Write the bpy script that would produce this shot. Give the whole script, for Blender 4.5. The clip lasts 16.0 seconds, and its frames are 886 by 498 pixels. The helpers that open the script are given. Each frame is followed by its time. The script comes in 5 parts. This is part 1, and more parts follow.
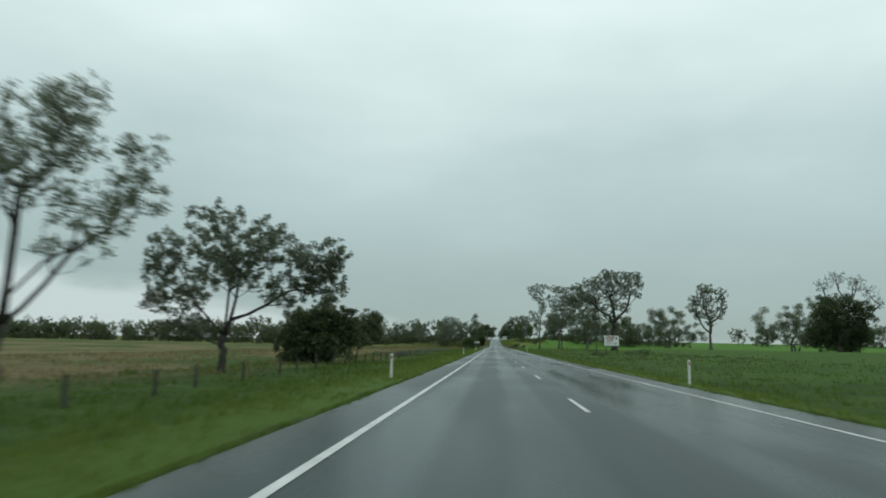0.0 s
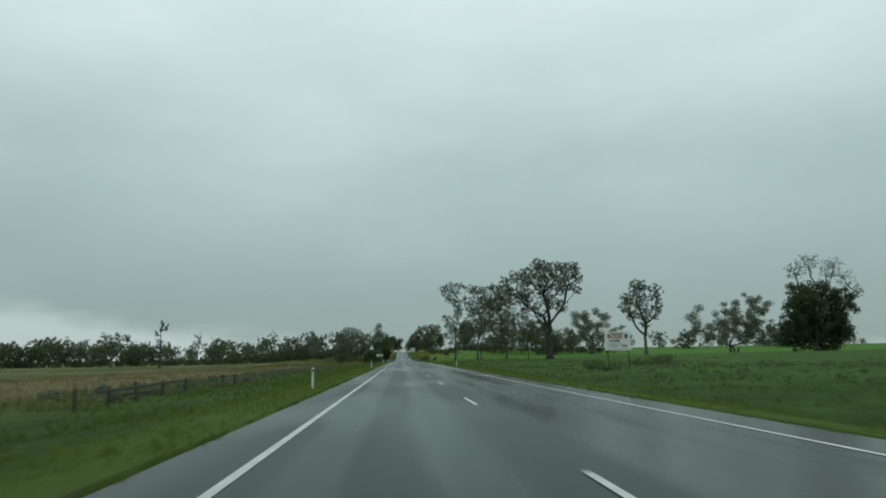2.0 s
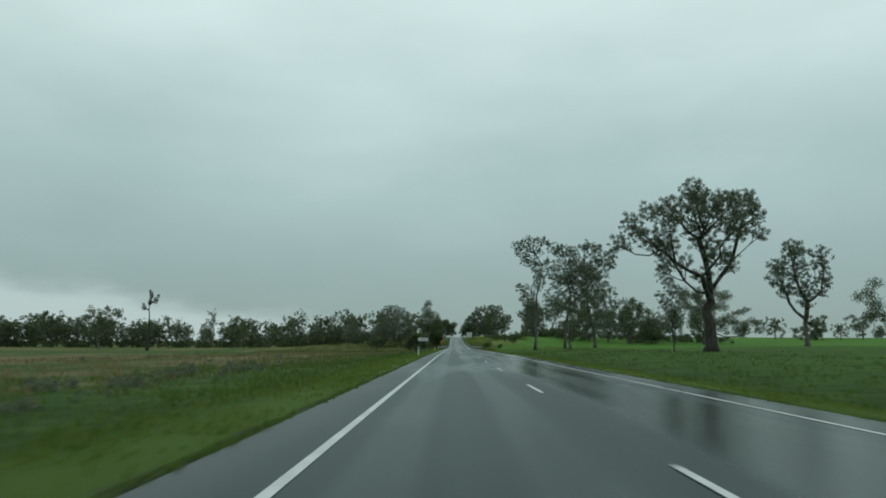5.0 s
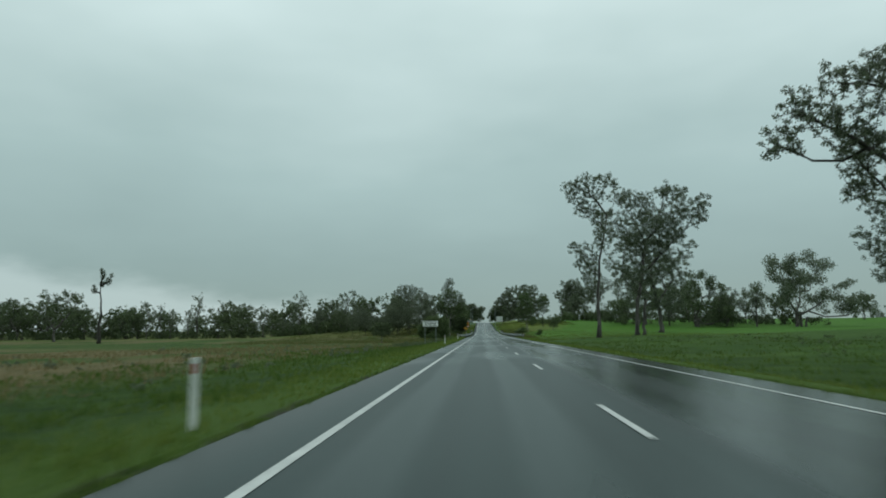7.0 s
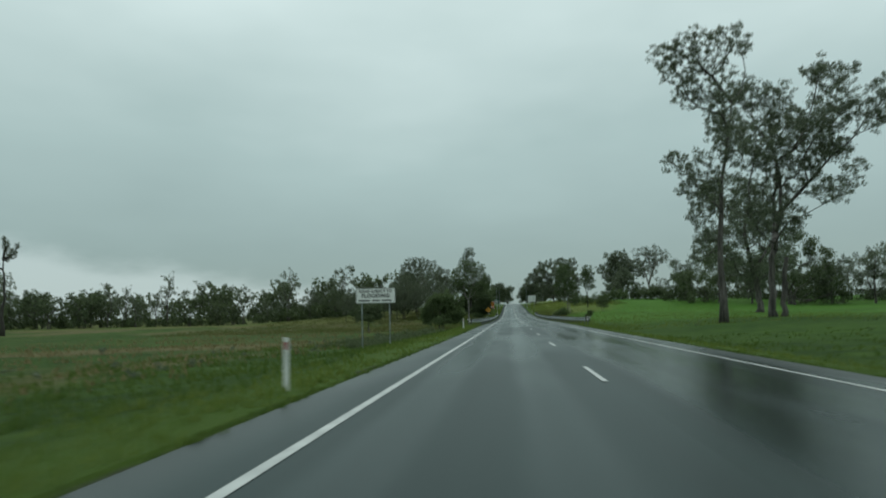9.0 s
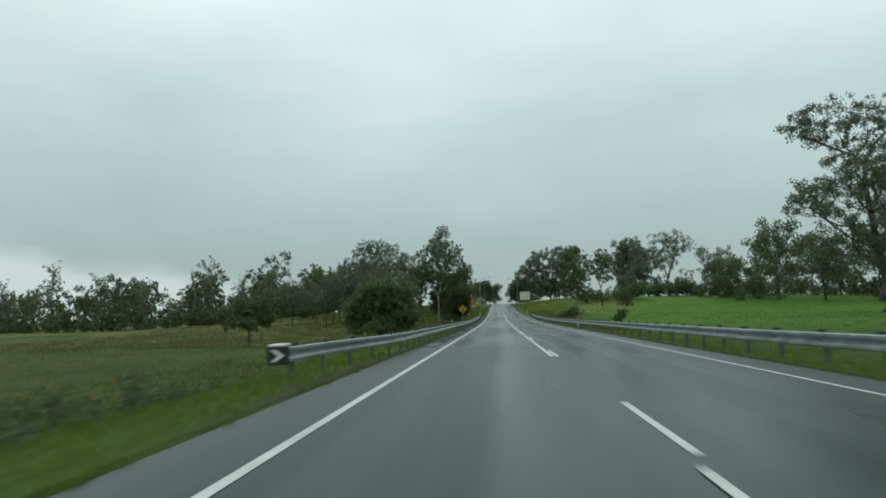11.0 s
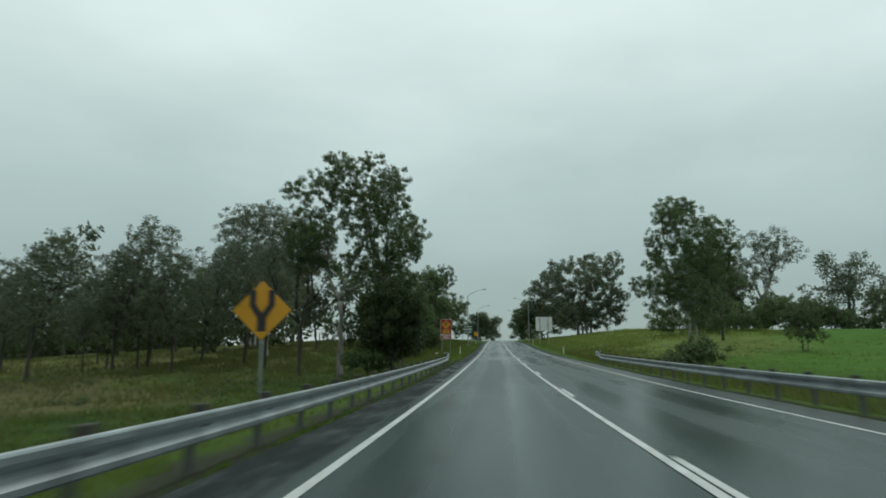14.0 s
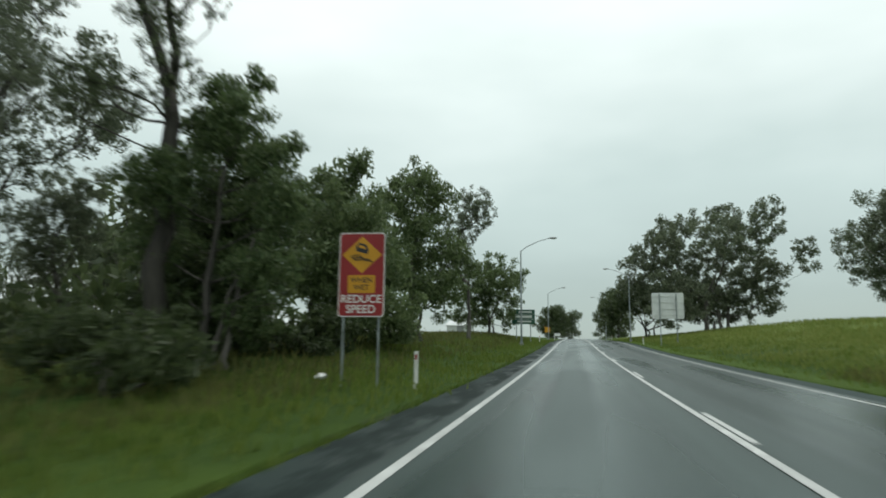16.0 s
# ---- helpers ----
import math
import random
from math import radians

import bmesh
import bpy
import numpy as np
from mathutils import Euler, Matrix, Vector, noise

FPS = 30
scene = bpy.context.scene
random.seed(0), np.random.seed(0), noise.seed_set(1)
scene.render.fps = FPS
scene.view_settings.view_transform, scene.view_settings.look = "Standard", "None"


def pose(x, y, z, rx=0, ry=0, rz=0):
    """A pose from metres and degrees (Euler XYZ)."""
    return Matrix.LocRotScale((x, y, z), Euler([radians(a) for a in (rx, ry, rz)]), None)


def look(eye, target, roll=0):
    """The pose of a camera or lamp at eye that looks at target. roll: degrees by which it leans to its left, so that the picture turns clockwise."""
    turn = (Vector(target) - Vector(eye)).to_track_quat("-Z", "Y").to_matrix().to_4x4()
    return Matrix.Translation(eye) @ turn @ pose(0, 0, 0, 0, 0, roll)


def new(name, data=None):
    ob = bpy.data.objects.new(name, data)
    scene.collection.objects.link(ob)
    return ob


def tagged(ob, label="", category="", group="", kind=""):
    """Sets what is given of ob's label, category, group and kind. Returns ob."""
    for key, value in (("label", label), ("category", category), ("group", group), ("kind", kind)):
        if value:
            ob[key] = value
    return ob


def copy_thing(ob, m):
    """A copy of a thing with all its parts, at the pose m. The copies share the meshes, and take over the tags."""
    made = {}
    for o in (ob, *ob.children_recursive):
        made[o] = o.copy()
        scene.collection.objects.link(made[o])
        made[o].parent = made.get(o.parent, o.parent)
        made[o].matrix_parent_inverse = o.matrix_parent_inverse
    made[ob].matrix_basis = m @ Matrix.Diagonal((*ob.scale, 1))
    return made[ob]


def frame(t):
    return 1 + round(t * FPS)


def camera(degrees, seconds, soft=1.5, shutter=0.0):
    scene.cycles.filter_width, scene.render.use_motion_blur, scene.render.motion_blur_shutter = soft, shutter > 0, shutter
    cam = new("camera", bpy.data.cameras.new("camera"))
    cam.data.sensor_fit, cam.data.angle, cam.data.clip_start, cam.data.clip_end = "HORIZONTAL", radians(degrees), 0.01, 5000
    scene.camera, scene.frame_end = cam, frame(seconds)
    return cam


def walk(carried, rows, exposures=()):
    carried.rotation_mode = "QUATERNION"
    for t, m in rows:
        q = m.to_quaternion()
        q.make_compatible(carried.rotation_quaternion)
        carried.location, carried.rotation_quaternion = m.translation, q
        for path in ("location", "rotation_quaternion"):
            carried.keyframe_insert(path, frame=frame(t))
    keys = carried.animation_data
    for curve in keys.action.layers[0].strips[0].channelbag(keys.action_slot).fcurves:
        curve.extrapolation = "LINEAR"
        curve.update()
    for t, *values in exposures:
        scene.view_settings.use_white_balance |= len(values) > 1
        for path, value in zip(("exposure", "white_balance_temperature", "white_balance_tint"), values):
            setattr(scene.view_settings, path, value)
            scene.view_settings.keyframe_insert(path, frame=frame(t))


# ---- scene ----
PATH = [  # seconds, x, y, z, yaw, pitch, roll
    (0, -1.69, -2.11, 1.15, 4.50, 8.07, 1.11), (0.5, -1.71, 12.26, 1.06, 0.96, 9.25, 0.96),
    (1, -1.72, 26.39, 0.97, -2.78, 8.79, 0.34), (1.5, -1.76, 40.46, 0.90, -3.62, 9.16, -0.50),
    (2, -1.77, 54.52, 0.83, -3.91, 9.23, -1.03), (2.5, -1.88, 68.63, 0.78, -2.97, 9.23, -1.18),
    (3, -1.96, 82.64, 0.74, -2.38, 9.17, -1.56), (3.2, -1.96, 88.30, 0.72, -1.91, 9.11, -2.00),
    (5.3, -2.03, 147.14, 0.57, 1.02, 7.53, 0.28), (5.5, -2.02, 152.78, 0.56, 0.80, 7.16, 0.45),
    (6, -1.94, 166.91, 0.53, 1.80, 7.80, 0.78), (6.5, -1.85, 181.11, 0.50, 3.54, 7.29, 0.97),
    (7, -1.70, 195.03, 0.47, 3.23, 6.97, -0.63), (7.5, -1.65, 208.93, 0.42, 2.40, 8.51, -0.22),
    (8, -1.55, 223.01, 0.35, 3.81, 8.66, 0.08), (8.5, -1.54, 237.10, 0.28, 5.01, 7.45, -0.63),
    (9, -1.48, 251.08, 0.21, 5.71, 5.55, -1.33), (9.2, -1.45, 256.71, 0.18, 5.54, 3.86, -1.69),
    (11.3, -1.41, 316.63, -0.06, 4.50, 6.26, -1.47), (11.5, -1.43, 322.38, -0.08, 4.96, 6.73, -2.07),
    (12, -1.53, 336.81, -0.17, 4.99, 7.50, -2.48), (12.5, -1.59, 350.85, -0.24, 3.87, 7.70, -1.96),
    (13, -1.67, 364.77, -0.29, 4.08, 7.73, -1.77), (13.5, -1.71, 378.93, -0.33, 4.82, 8.51, -0.98),
    (14, -1.76, 393.06, -0.32, 4.48, 9.03, -0.35), (14.5, -1.84, 407.13, -0.31, 5.05, 7.90, 0.40),
    (15, -1.88, 421.42, -0.14, 5.15, 7.17, 0.55), (15.5, -1.87, 435.47, 0.07, 8.21, 7.65, -0.61),
    (16, -1.83, 449.47, 0.32, 11.26, 8.87, 0.55),
]


def heading(x, y, z, yaw, pitch, roll):
    a, b = radians(yaw), radians(pitch)
    ahead = Vector((-math.sin(a) * math.cos(b), math.cos(a) * math.cos(b), math.sin(b)))
    return look((x, y, z), Vector((x, y, z)) + ahead * 10, roll)


cam = camera(68.25, 16.0, soft=1.8, shutter=0.3)
walk(cam, [(t, heading(*v)) for t, *v in PATH],
     exposures=[(0, 0.06, 6450, 10), (1.5, -0.15, 6400, 8), (3, -0.18, 6350, 7), (5.5, -0.16, 6280, 5), (6.2, -0.18, 6280, 5), (7, -0.18, 6280, 5), (8.5, -0.24, 6350, 6), (9.2, -0.1, 6380, 7),
                (11.3, 0.10, 6500, 10), (12.5, 0.14, 6600, 12), (13.5, 0.05, 6550, 10), (14, -0.04, 6500, 9), (14.5, 0.12, 6700, 14), (15, 0.29, 6750, 14), (16, 0.32, 6750, 14)])

# ---------------------------------------------------------------- world and sun
world = bpy.data.worlds.new("overcast_sky")
scene.world = world
world.use_nodes = True
wn, wl = world.node_tree.nodes, world.node_tree.links
wn.clear()
w_out = wn.new("ShaderNodeOutputWorld")
w_add = wn.new("ShaderNodeAddShader")
w_sky = wn.new("ShaderNodeTexSky")
w_sky.sky_type, w_sky.sun_disc = "NISHITA", False
w_sky.sun_elevation, w_sky.sun_rotation = radians(55), radians(20)
w_b1 = wn.new("ShaderNodeBackground")
w_b1.inputs[1].default_value = 0.006
w_b2 = wn.new("ShaderNodeBackground")
w_b2.inputs[1].default_value = 1.0
w_co = wn.new("ShaderNodeTexCoord")
w_sep = wn.new("ShaderNodeSeparateXYZ")
w_ramp = wn.new("ShaderNodeValToRGB")
w_map = wn.new("ShaderNodeMapping")
w_map.inputs["Scale"].default_value = (1.0, 1.0, 2.6)
w_noise = wn.new("ShaderNodeTexNoise")
w_noise.inputs["Scale"].default_value, w_noise.inputs["Detail"].default_value = 1.7, 4.0
w_wob = wn.new("ShaderNodeMath")
w_wob.operation = "MULTIPLY_ADD"
w_wob.inputs[1].default_value, w_wob.inputs[2].default_value = 0.34, -0.17
w_sum = wn.new("ShaderNodeMath")
w_sum.operation = "ADD"
ramp = w_ramp.color_ramp
for place, colour in ((0.0, (0.29, 0.38, 0.365)), (0.10, (0.325, 0.425, 0.41)), (0.28, (0.445, 0.57, 0.552)), (0.50, (0.74, 0.87, 0.85)), (1.0, (0.86, 0.98, 0.96))):
    e = ramp.elements[0] if place == 0.0 else ramp.elements[-1] if place == 1.0 else ramp.elements.new(place)
    e.position, e.color = place, (*colour, 1)
# a paler break under the cloud's ragged edge, low over the left-hand plain
w_edge = wn.new("ShaderNodeMapRange")
for k, v in enumerate((-0.05, -0.65, 0.0, 0.105)):
    w_edge.inputs[k + 1].default_value = v
w_rag = wn.new("ShaderNodeTexNoise")
w_rag.inputs["Scale"].default_value, w_rag.inputs["Detail"].default_value = 7.0, 5.0
w_rags = wn.new("ShaderNodeMath")
w_rags.operation = "MULTIPLY_ADD"
w_rags.inputs[1].default_value, w_rags.inputs[2].default_value = 0.09, -0.045
w_brim = wn.new("ShaderNodeMath")
w_under = wn.new("ShaderNodeMath")
w_under.operation = "SUBTRACT"
w_gap = wn.new("ShaderNodeMapRange")
w_gap.interpolation_type = "SMOOTHSTEP"
for k, v in enumerate((-0.014, 0.030, 0.0, 0.7)):
    w_gap.inputs[k + 1].default_value = v
w_mix = wn.new("ShaderNodeMix")
w_mix.data_type = "RGBA"
w_mix.inputs["B"].default_value = (0.60, 0.70, 0.69, 1)
wl.new(w_co.outputs["Generated"], w_sep.inputs[0])
wl.new(w_co.outputs["Generated"], w_map.inputs[0])
wl.new(w_map.outputs[0], w_noise.inputs["Vector"])
wl.new(w_noise.outputs[0], w_wob.inputs[0])
wl.new(w_sep.outputs["Z"], w_sum.inputs[0])
wl.new(w_wob.outputs[0], w_sum.inputs[1])
wl.new(w_sum.outputs[0], w_ramp.inputs[0])
wl.new(w_sep.outputs["X"], w_edge.inputs[0])
wl.new(w_map.outputs[0], w_rag.inputs["Vector"])
wl.new(w_rag.outputs[0], w_rags.inputs[0])
wl.new(w_edge.outputs[0], w_brim.inputs[0])
wl.new(w_rags.outputs[0], w_brim.inputs[1])
wl.new(w_brim.outputs[0], w_under.inputs[0])
wl.new(w_sep.outputs["Z"], w_under.inputs[1])
wl.new(w_under.outputs[0], w_gap.inputs[0])
wl.new(w_gap.outputs[0], w_mix.inputs["Factor"])
wl.new(w_ramp.outputs[0], w_mix.inputs["A"])
wl.new(w_mix.outputs["Result"], w_b2.inputs[0])
wl.new(w_sky.outputs[0], w_b1.inputs[0])
wl.new(w_b1.outputs[0], w_add.inputs[0])
wl.new(w_b2.outputs[0], w_add.inputs[1])
wl.new(w_add.outputs[0], w_out.inputs[0])

sun_data = bpy.data.lights.new("sun", "SUN")
sun_data.energy, sun_data.angle, sun_data.color = 0.5, radians(25), (1.0, 0.97, 0.92)
sun = new("sun", sun_data)
sun.matrix_world = look((0, 0, 60), (-12, -34, 0))


# ---------------------------------------------------------------- materials
def ramp_node(nt, stops):
    r = nt.nodes.new("ShaderNodeValToRGB")
    els = r.color_ramp.elements
    for k, (place, colour) in enumerate(stops):
        e = els[0] if k == 0 else els[1] if k == len(stops) - 1 else els.new(place)
        e.position, e.color = place, (*colour, 1)
    return r


def noise_node(nt, vec, scale, detail=4.0, rough=0.55, stretch=None):
    n = nt.nodes.new("ShaderNodeTexNoise")
    n.inputs["Scale"].default_value, n.inputs["Detail"].default_value, n.inputs["Roughness"].default_value = scale, detail, rough
    if stretch:
        m = nt.nodes.new("ShaderNodeMapping")
        m.inputs["Scale"].default_value = stretch
        nt.links.new(vec, m.inputs[0])
        vec = m.outputs[0]
    nt.links.new(vec, n.inputs["Vector"])
    return n


def mixc(nt, fac, a, b, mode="MIX"):
    m = nt.nodes.new("ShaderNodeMix")
    m.data_type, m.blend_type = "RGBA", mode
    for key, v in (("Factor", fac), ("A", a), ("B", b)):
        if isinstance(v, (int, float)):
            m.inputs[key].default_value = v
        elif isinstance(v, tuple):
            m.inputs[key].default_value = (*v, 1)
        else:
            nt.links.new(v, m.inputs[key])
    return m.outputs["Result"]


def ranged(nt, value, a, b, lo=0.0, hi=1.0):
    m = nt.nodes.new("ShaderNodeMapRange")
    m.interpolation_type = "SMOOTHSTEP"
    for k, v in enumerate((a, b, lo, hi)):
        m.inputs[k + 1].default_value = v
    nt.links.new(value, m.inputs[0])
    return m.outputs[0]


def maths(nt, op, a, b=0.0):
    m = nt.nodes.new("ShaderNodeMath")
    m.operation = op
    for k, v in enumerate((a, b)):
        if isinstance(v, (int, float)):
            m.inputs[k].default_value = v
        else:
            nt.links.new(v, m.inputs[k])
    return m.outputs[0]


def bump(nt, height, strength, distance, bsdf):
    b = nt.nodes.new("ShaderNodeBump")
    b.inputs["Strength"].default_value, b.inputs["Distance"].default_value = strength, distance
    nt.links.new(height, b.inputs["Height"])
    nt.links.new(b.outputs[0], bsdf.inputs["Normal"])


def blank(name):
    m = bpy.data.materials.new(name)
    m.use_nodes = True
    nt = m.node_tree
    return m, nt, nt.nodes["Principled BSDF"]


def surface(name, colour, rough=0.6, metal=0.0, grain=8.0, spread=0.25, relief=0.15, wear=None):
    """A painted or raw surface: fine grain and larger stains over one base colour."""
    m, nt, p = blank(name)
    co = nt.nodes.new("ShaderNodeTexCoord").outputs["Object"]
    fine, coarse = noise_node(nt, co, grain * 6), noise_node(nt, co, grain * 0.4, 3)
    dark = tuple(v * (1 - spread) for v in colour)
    light = tuple(min(1, v * (1 + spread * 0.5)) for v in colour)
    a = ramp_node(nt, [(0.3, dark), (0.7, light)])
    nt.links.new(coarse.outputs[0], a.inputs[0])
    c = mixc(nt, maths(nt, "MULTIPLY", fine.outputs[0], 0.3), a.outputs[0], dark)
    if wear:
        c = mixc(nt, ranged(nt, noise_node(nt, co, grain, 6, 0.7).outputs[0], 0.56, 0.7, 0, 0.7), c, wear)
    nt.links.new(c, p.inputs["Base Color"])
    nt.links.new(ranged(nt, coarse.outputs[0], 0.2, 0.8, max(0.05, rough - 0.12), min(1, rough + 0.12)), p.inputs["Roughness"])
    p.inputs["Metallic"].default_value = metal
    bump(nt, fine.outputs[0], relief, 0.01, p)
    return m


def asphalt_material():
    m, nt, p = blank("wet_asphalt")
    co = nt.nodes.new("ShaderNodeTexCoord").outputs["Object"]
    sep = nt.nodes.new("ShaderNodeSeparateXYZ")
    nt.links.new(co, sep.inputs[0])
    fine = noise_node(nt, co, 60, 3)
    streak = noise_node(nt, co, 1.0, 4, 0.6, (1.6, 0.035, 1))
    patch = noise_node(nt, co, 0.22, 2, 0.5, (1.0, 0.25, 1))
    wob = maths(nt, "ADD", sep.outputs["X"], maths(nt, "MULTIPLY", maths(nt, "SUBTRACT", patch.outputs[0], 0.5), 0.5))
    tracks = None
    for centre in (-2.75, -1.05, 1.0, 2.7):
        d = maths(nt, "ABSOLUTE", maths(nt, "SUBTRACT", wob, centre))
        k = ranged(nt, d, 0.2, 0.6, 1.0, 0.0)
        tracks = k if tracks is None else maths(nt, "MAXIMUM", tracks, k)
    base = ramp_node(nt, [(0.25, (0.004, 0.014, 0.013)), (0.75, (0.014, 0.032, 0.030))])
    nt.links.new(streak.outputs[0], base.inputs[0])
    c = mixc(nt, maths(nt, "MULTIPLY", fine.outputs[0], 0.5), base.outputs[0], (0.020, 0.040, 0.038))
    # the seal's colour turns paler from the culvert up the hill
    paler = ramp_node(nt, [(0.25, (0.018, 0.036, 0.033)), (0.75, (0.040, 0.066, 0.061))])
    nt.links.new(streak.outputs[0], paler.inputs[0])
    c = mixc(nt, ranged(nt, sep.outputs["Y"], 285, 330), c, paler.outputs[0])
    c = mixc(nt, maths(nt, "MULTIPLY", tracks, 0.3), c, (0.010, 0.022, 0.021))
    edge = ranged(nt, maths(nt, "ABSOLUTE", sep.outputs["X"]), 3.7, 4.6)
    c = mixc(nt, maths(nt, "MULTIPLY", maths(nt, "MULTIPLY", edge, ranged(nt, sep.outputs["Y"], 440, 400)), 0.5), c, (0.068, 0.077, 0.074))
    bleed_edge = noise_node(nt, co, 1.3, 5, 0.7, (1.0, 0.3, 1))
    # dark patched shoulder past the rail on the near side
    side = maths(nt, "MULTIPLY", ranged(nt, sep.outputs["X"], -3.6, -3.9), ranged(nt, sep.outputs["Y"], 312, 350, 0.0, 0.9))
    side = maths(nt, "MULTIPLY", side, ranged(nt, bleed_edge.outputs[0], 0.3, 0.6, 0.45, 1.0))
    c = mixc(nt, maths(nt, "MULTIPLY", side, 0.8), c, (0.012, 0.016, 0.015))
    # bitumen bleeds through in the near wheel track past the culvert
    bleed = noise_node(nt, co, 0.8, 5, 0.7, (1.0, 0.22, 1))
    bled = maths(nt, "MULTIPLY", ranged(nt, maths(nt, "ABSOLUTE", maths(nt, "ADD", wob, 2.65)), 0.16, 0.5, 1.0, 0.0), ranged(nt, bleed.outputs[0], 0.44, 0.56))
    bled = maths(nt, "MULTIPLY", bled, ranged(nt, sep.outputs["Y"], 318, 345))
    c = mixc(nt, maths(nt, "MULTIPLY", bled, 0.8), c, (0.006, 0.011, 0.010))
    # water lies in the right-hand lane before the culvert; dark reflections are painted in
    pool = noise_node(nt, co, 0.16, 3, 0.55, (1.6, 0.3, 1))
    wet_reflect = maths(nt, "MULTIPLY", ranged(nt, sep.outputs["X"], 0.1, 1.4), ranged(nt, pool.outputs[0], 0.33, 0.53))
    wet_reflect = maths(nt, "MULTIPLY", wet_reflect, ranged(nt, sep.outputs["Y"], 330, 270, 0.28, 1.0))
    c = mixc(nt, maths(nt, "MULTIPLY", wet_reflect, 0.8), c, (0.004, 0.008, 0.008))
    nt.links.new(c, p.inputs["Base Color"])
    wet = maths(nt, "ADD", maths(nt, "MULTIPLY", tracks, 0.35), ranged(nt, patch.outputs[0], 0.4, 0.65, 0.0, 0.5))
    r = maths(nt, "MULTIPLY", ranged(nt, wet, 0.0, 0.8, 0.42, 0.20), ranged(nt, wet_reflect, 0.0, 1.0, 1.0, 0.5))
    verge = ranged(nt, maths(nt, "ADD", maths(nt, "ABSOLUTE", sep.outputs["X"]), maths(nt, "MULTIPLY", bleed_edge.outputs[0], 0.5)), 4.05, 4.5, 0.0, 0.75)
    coarse = maths(nt, "MAXIMUM", side, maths(nt, "MULTIPLY", verge, ranged(nt, sep.outputs["Y"], 420, 470)))
    r = maths(nt, "MAXIMUM", r, maths(nt, "MULTIPLY", coarse, 0.85))
    nt.links.new(r, p.inputs["Roughness"])
    nt.links.new(ranged(nt, coarse, 0.0, 0.9, 0.38, 0.12), p.inputs["Specular IOR Level"])
    p.inputs["IOR"].default_value = 1.33
    bump(nt, fine.outputs[0], 0.35, 0.006, p)
    return m


def grass_ground_material():
    m, nt, p = blank("pasture_ground")
    co = nt.nodes.new("ShaderNodeTexCoord").outputs["Object"]
    sep = nt.nodes.new("ShaderNodeSeparateXYZ")
    nt.links.new(co, sep.inputs[0])
    fine = noise_node(nt, co, 9.0, 6, 0.7)
    mid = noise_node(nt, co, 0.55, 5, 0.65)
    big = noise_node(nt, co, 0.045, 4, 0.6, (1.0, 0.55, 1))
    lush = ramp_node(nt, [(0.3, (0.026, 0.062, 0.009)), (0.5, (0.050, 0.110, 0.014)), (0.72, (0.082, 0.142, 0.022))])
    nt.links.new(mid.outputs[0], lush.inputs[0])
    bands = noise_node(nt, co, 0.10, 4, 0.6, (0.3, 1.0, 1))
    lush_c = mixc(nt, ranged(nt, bands.outputs[0], 0.35, 0.62, 0.0, 0.75), lush.outputs[0], mixc(nt, 1.0, lush.outputs[0], (0.58, 0.66, 0.6), "MULTIPLY"))
    dry = ramp_node(nt, [(0.3, (0.088, 0.088, 0.034)), (0.7, (0.205, 0.158, 0.080))])
    nt.links.new(mid.outputs[0], dry.inputs[0])
    # seeding grass stands on the plain left of the road
    x = sep.outputs["X"]
    plain = ranged(nt, maths(nt, "ADD", x, maths(nt, "MULTIPLY", maths(nt, "SUBTRACT", big.outputs[0], 0.5), 26)), -13, -21)
    plain = maths(nt, "MULTIPLY", plain, maths(nt, "MULTIPLY", ranged(nt, big.outputs[0], 0.39, 0.54), maths(nt, "MAXIMUM", ranged(nt, sep.outputs["Y"], 350, 300, 0.12, 1.0), ranged(nt, sep.outputs["Y"], 375, 405, 0.0, 0.75))))
    crop = ramp_node(nt, [(0.3, (0.050, 0.130, 0.014)), (0.7, (0.090, 0.205, 0.026))])
    # the sown field begins past the culvert; nearer pasture is coarser
    sown = ranged(nt, maths(nt, "ADD", sep.outputs["Y"], maths(nt, "MULTIPLY", maths(nt, "SUBTRACT", big.outputs[0], 0.5), 60)), 335, 380, 0.18, 1.0)
    nt.links.new(mid.outputs[0], crop.inputs[0])
    c = mixc(nt, plain, lush_c, dry.outputs[0])
    c = mixc(nt, maths(nt, "MULTIPLY", maths(nt, "MULTIPLY", ranged(nt, x, 9, 20), sown), ranged(nt, big.outputs[0], 0.3, 0.5, 0.45, 1.0)), c, crop.outputs[0])
    # the mown strip beside the seal is yellower
    ax = maths(nt, "ABSOLUTE", x)
    strip = ranged(nt, maths(nt, "ADD", ax, maths(nt, "MULTIPLY", maths(nt, "SUBTRACT", mid.outputs[0], 0.5), 3.5)), 5.7, 7.6, 0.8, 0.0)
    tall = ramp_node(nt, [(0.3, (0.085, 0.135, 0.026)), (0.7, (0.178, 0.208, 0.052))])
    nt.links.new(mid.outputs[0], tall.inputs[0])
    sides = maths(nt, "MAXIMUM", maths(nt, "MULTIPLY", ranged(nt, x, 7, 12), ranged(nt, x, 38, 24)), ranged(nt, x, -13, -17, 0.0, 0.4))
    inland = maths(nt, "MULTIPLY", maths(nt, "MAXIMUM", 0.0, maths(nt, "SUBTRACT", x, 10.0)), 0.9)
    past = ranged(nt, maths(nt, "SUBTRACT", sep.outputs["Y"], inland), 436, 452)
    c = mixc(nt, maths(nt, "MULTIPLY", maths(nt, "MULTIPLY", sides, past), ranged(nt, big.outputs[0], 0.3, 0.6, 0.5, 1.0)), c, tall.outputs[0])
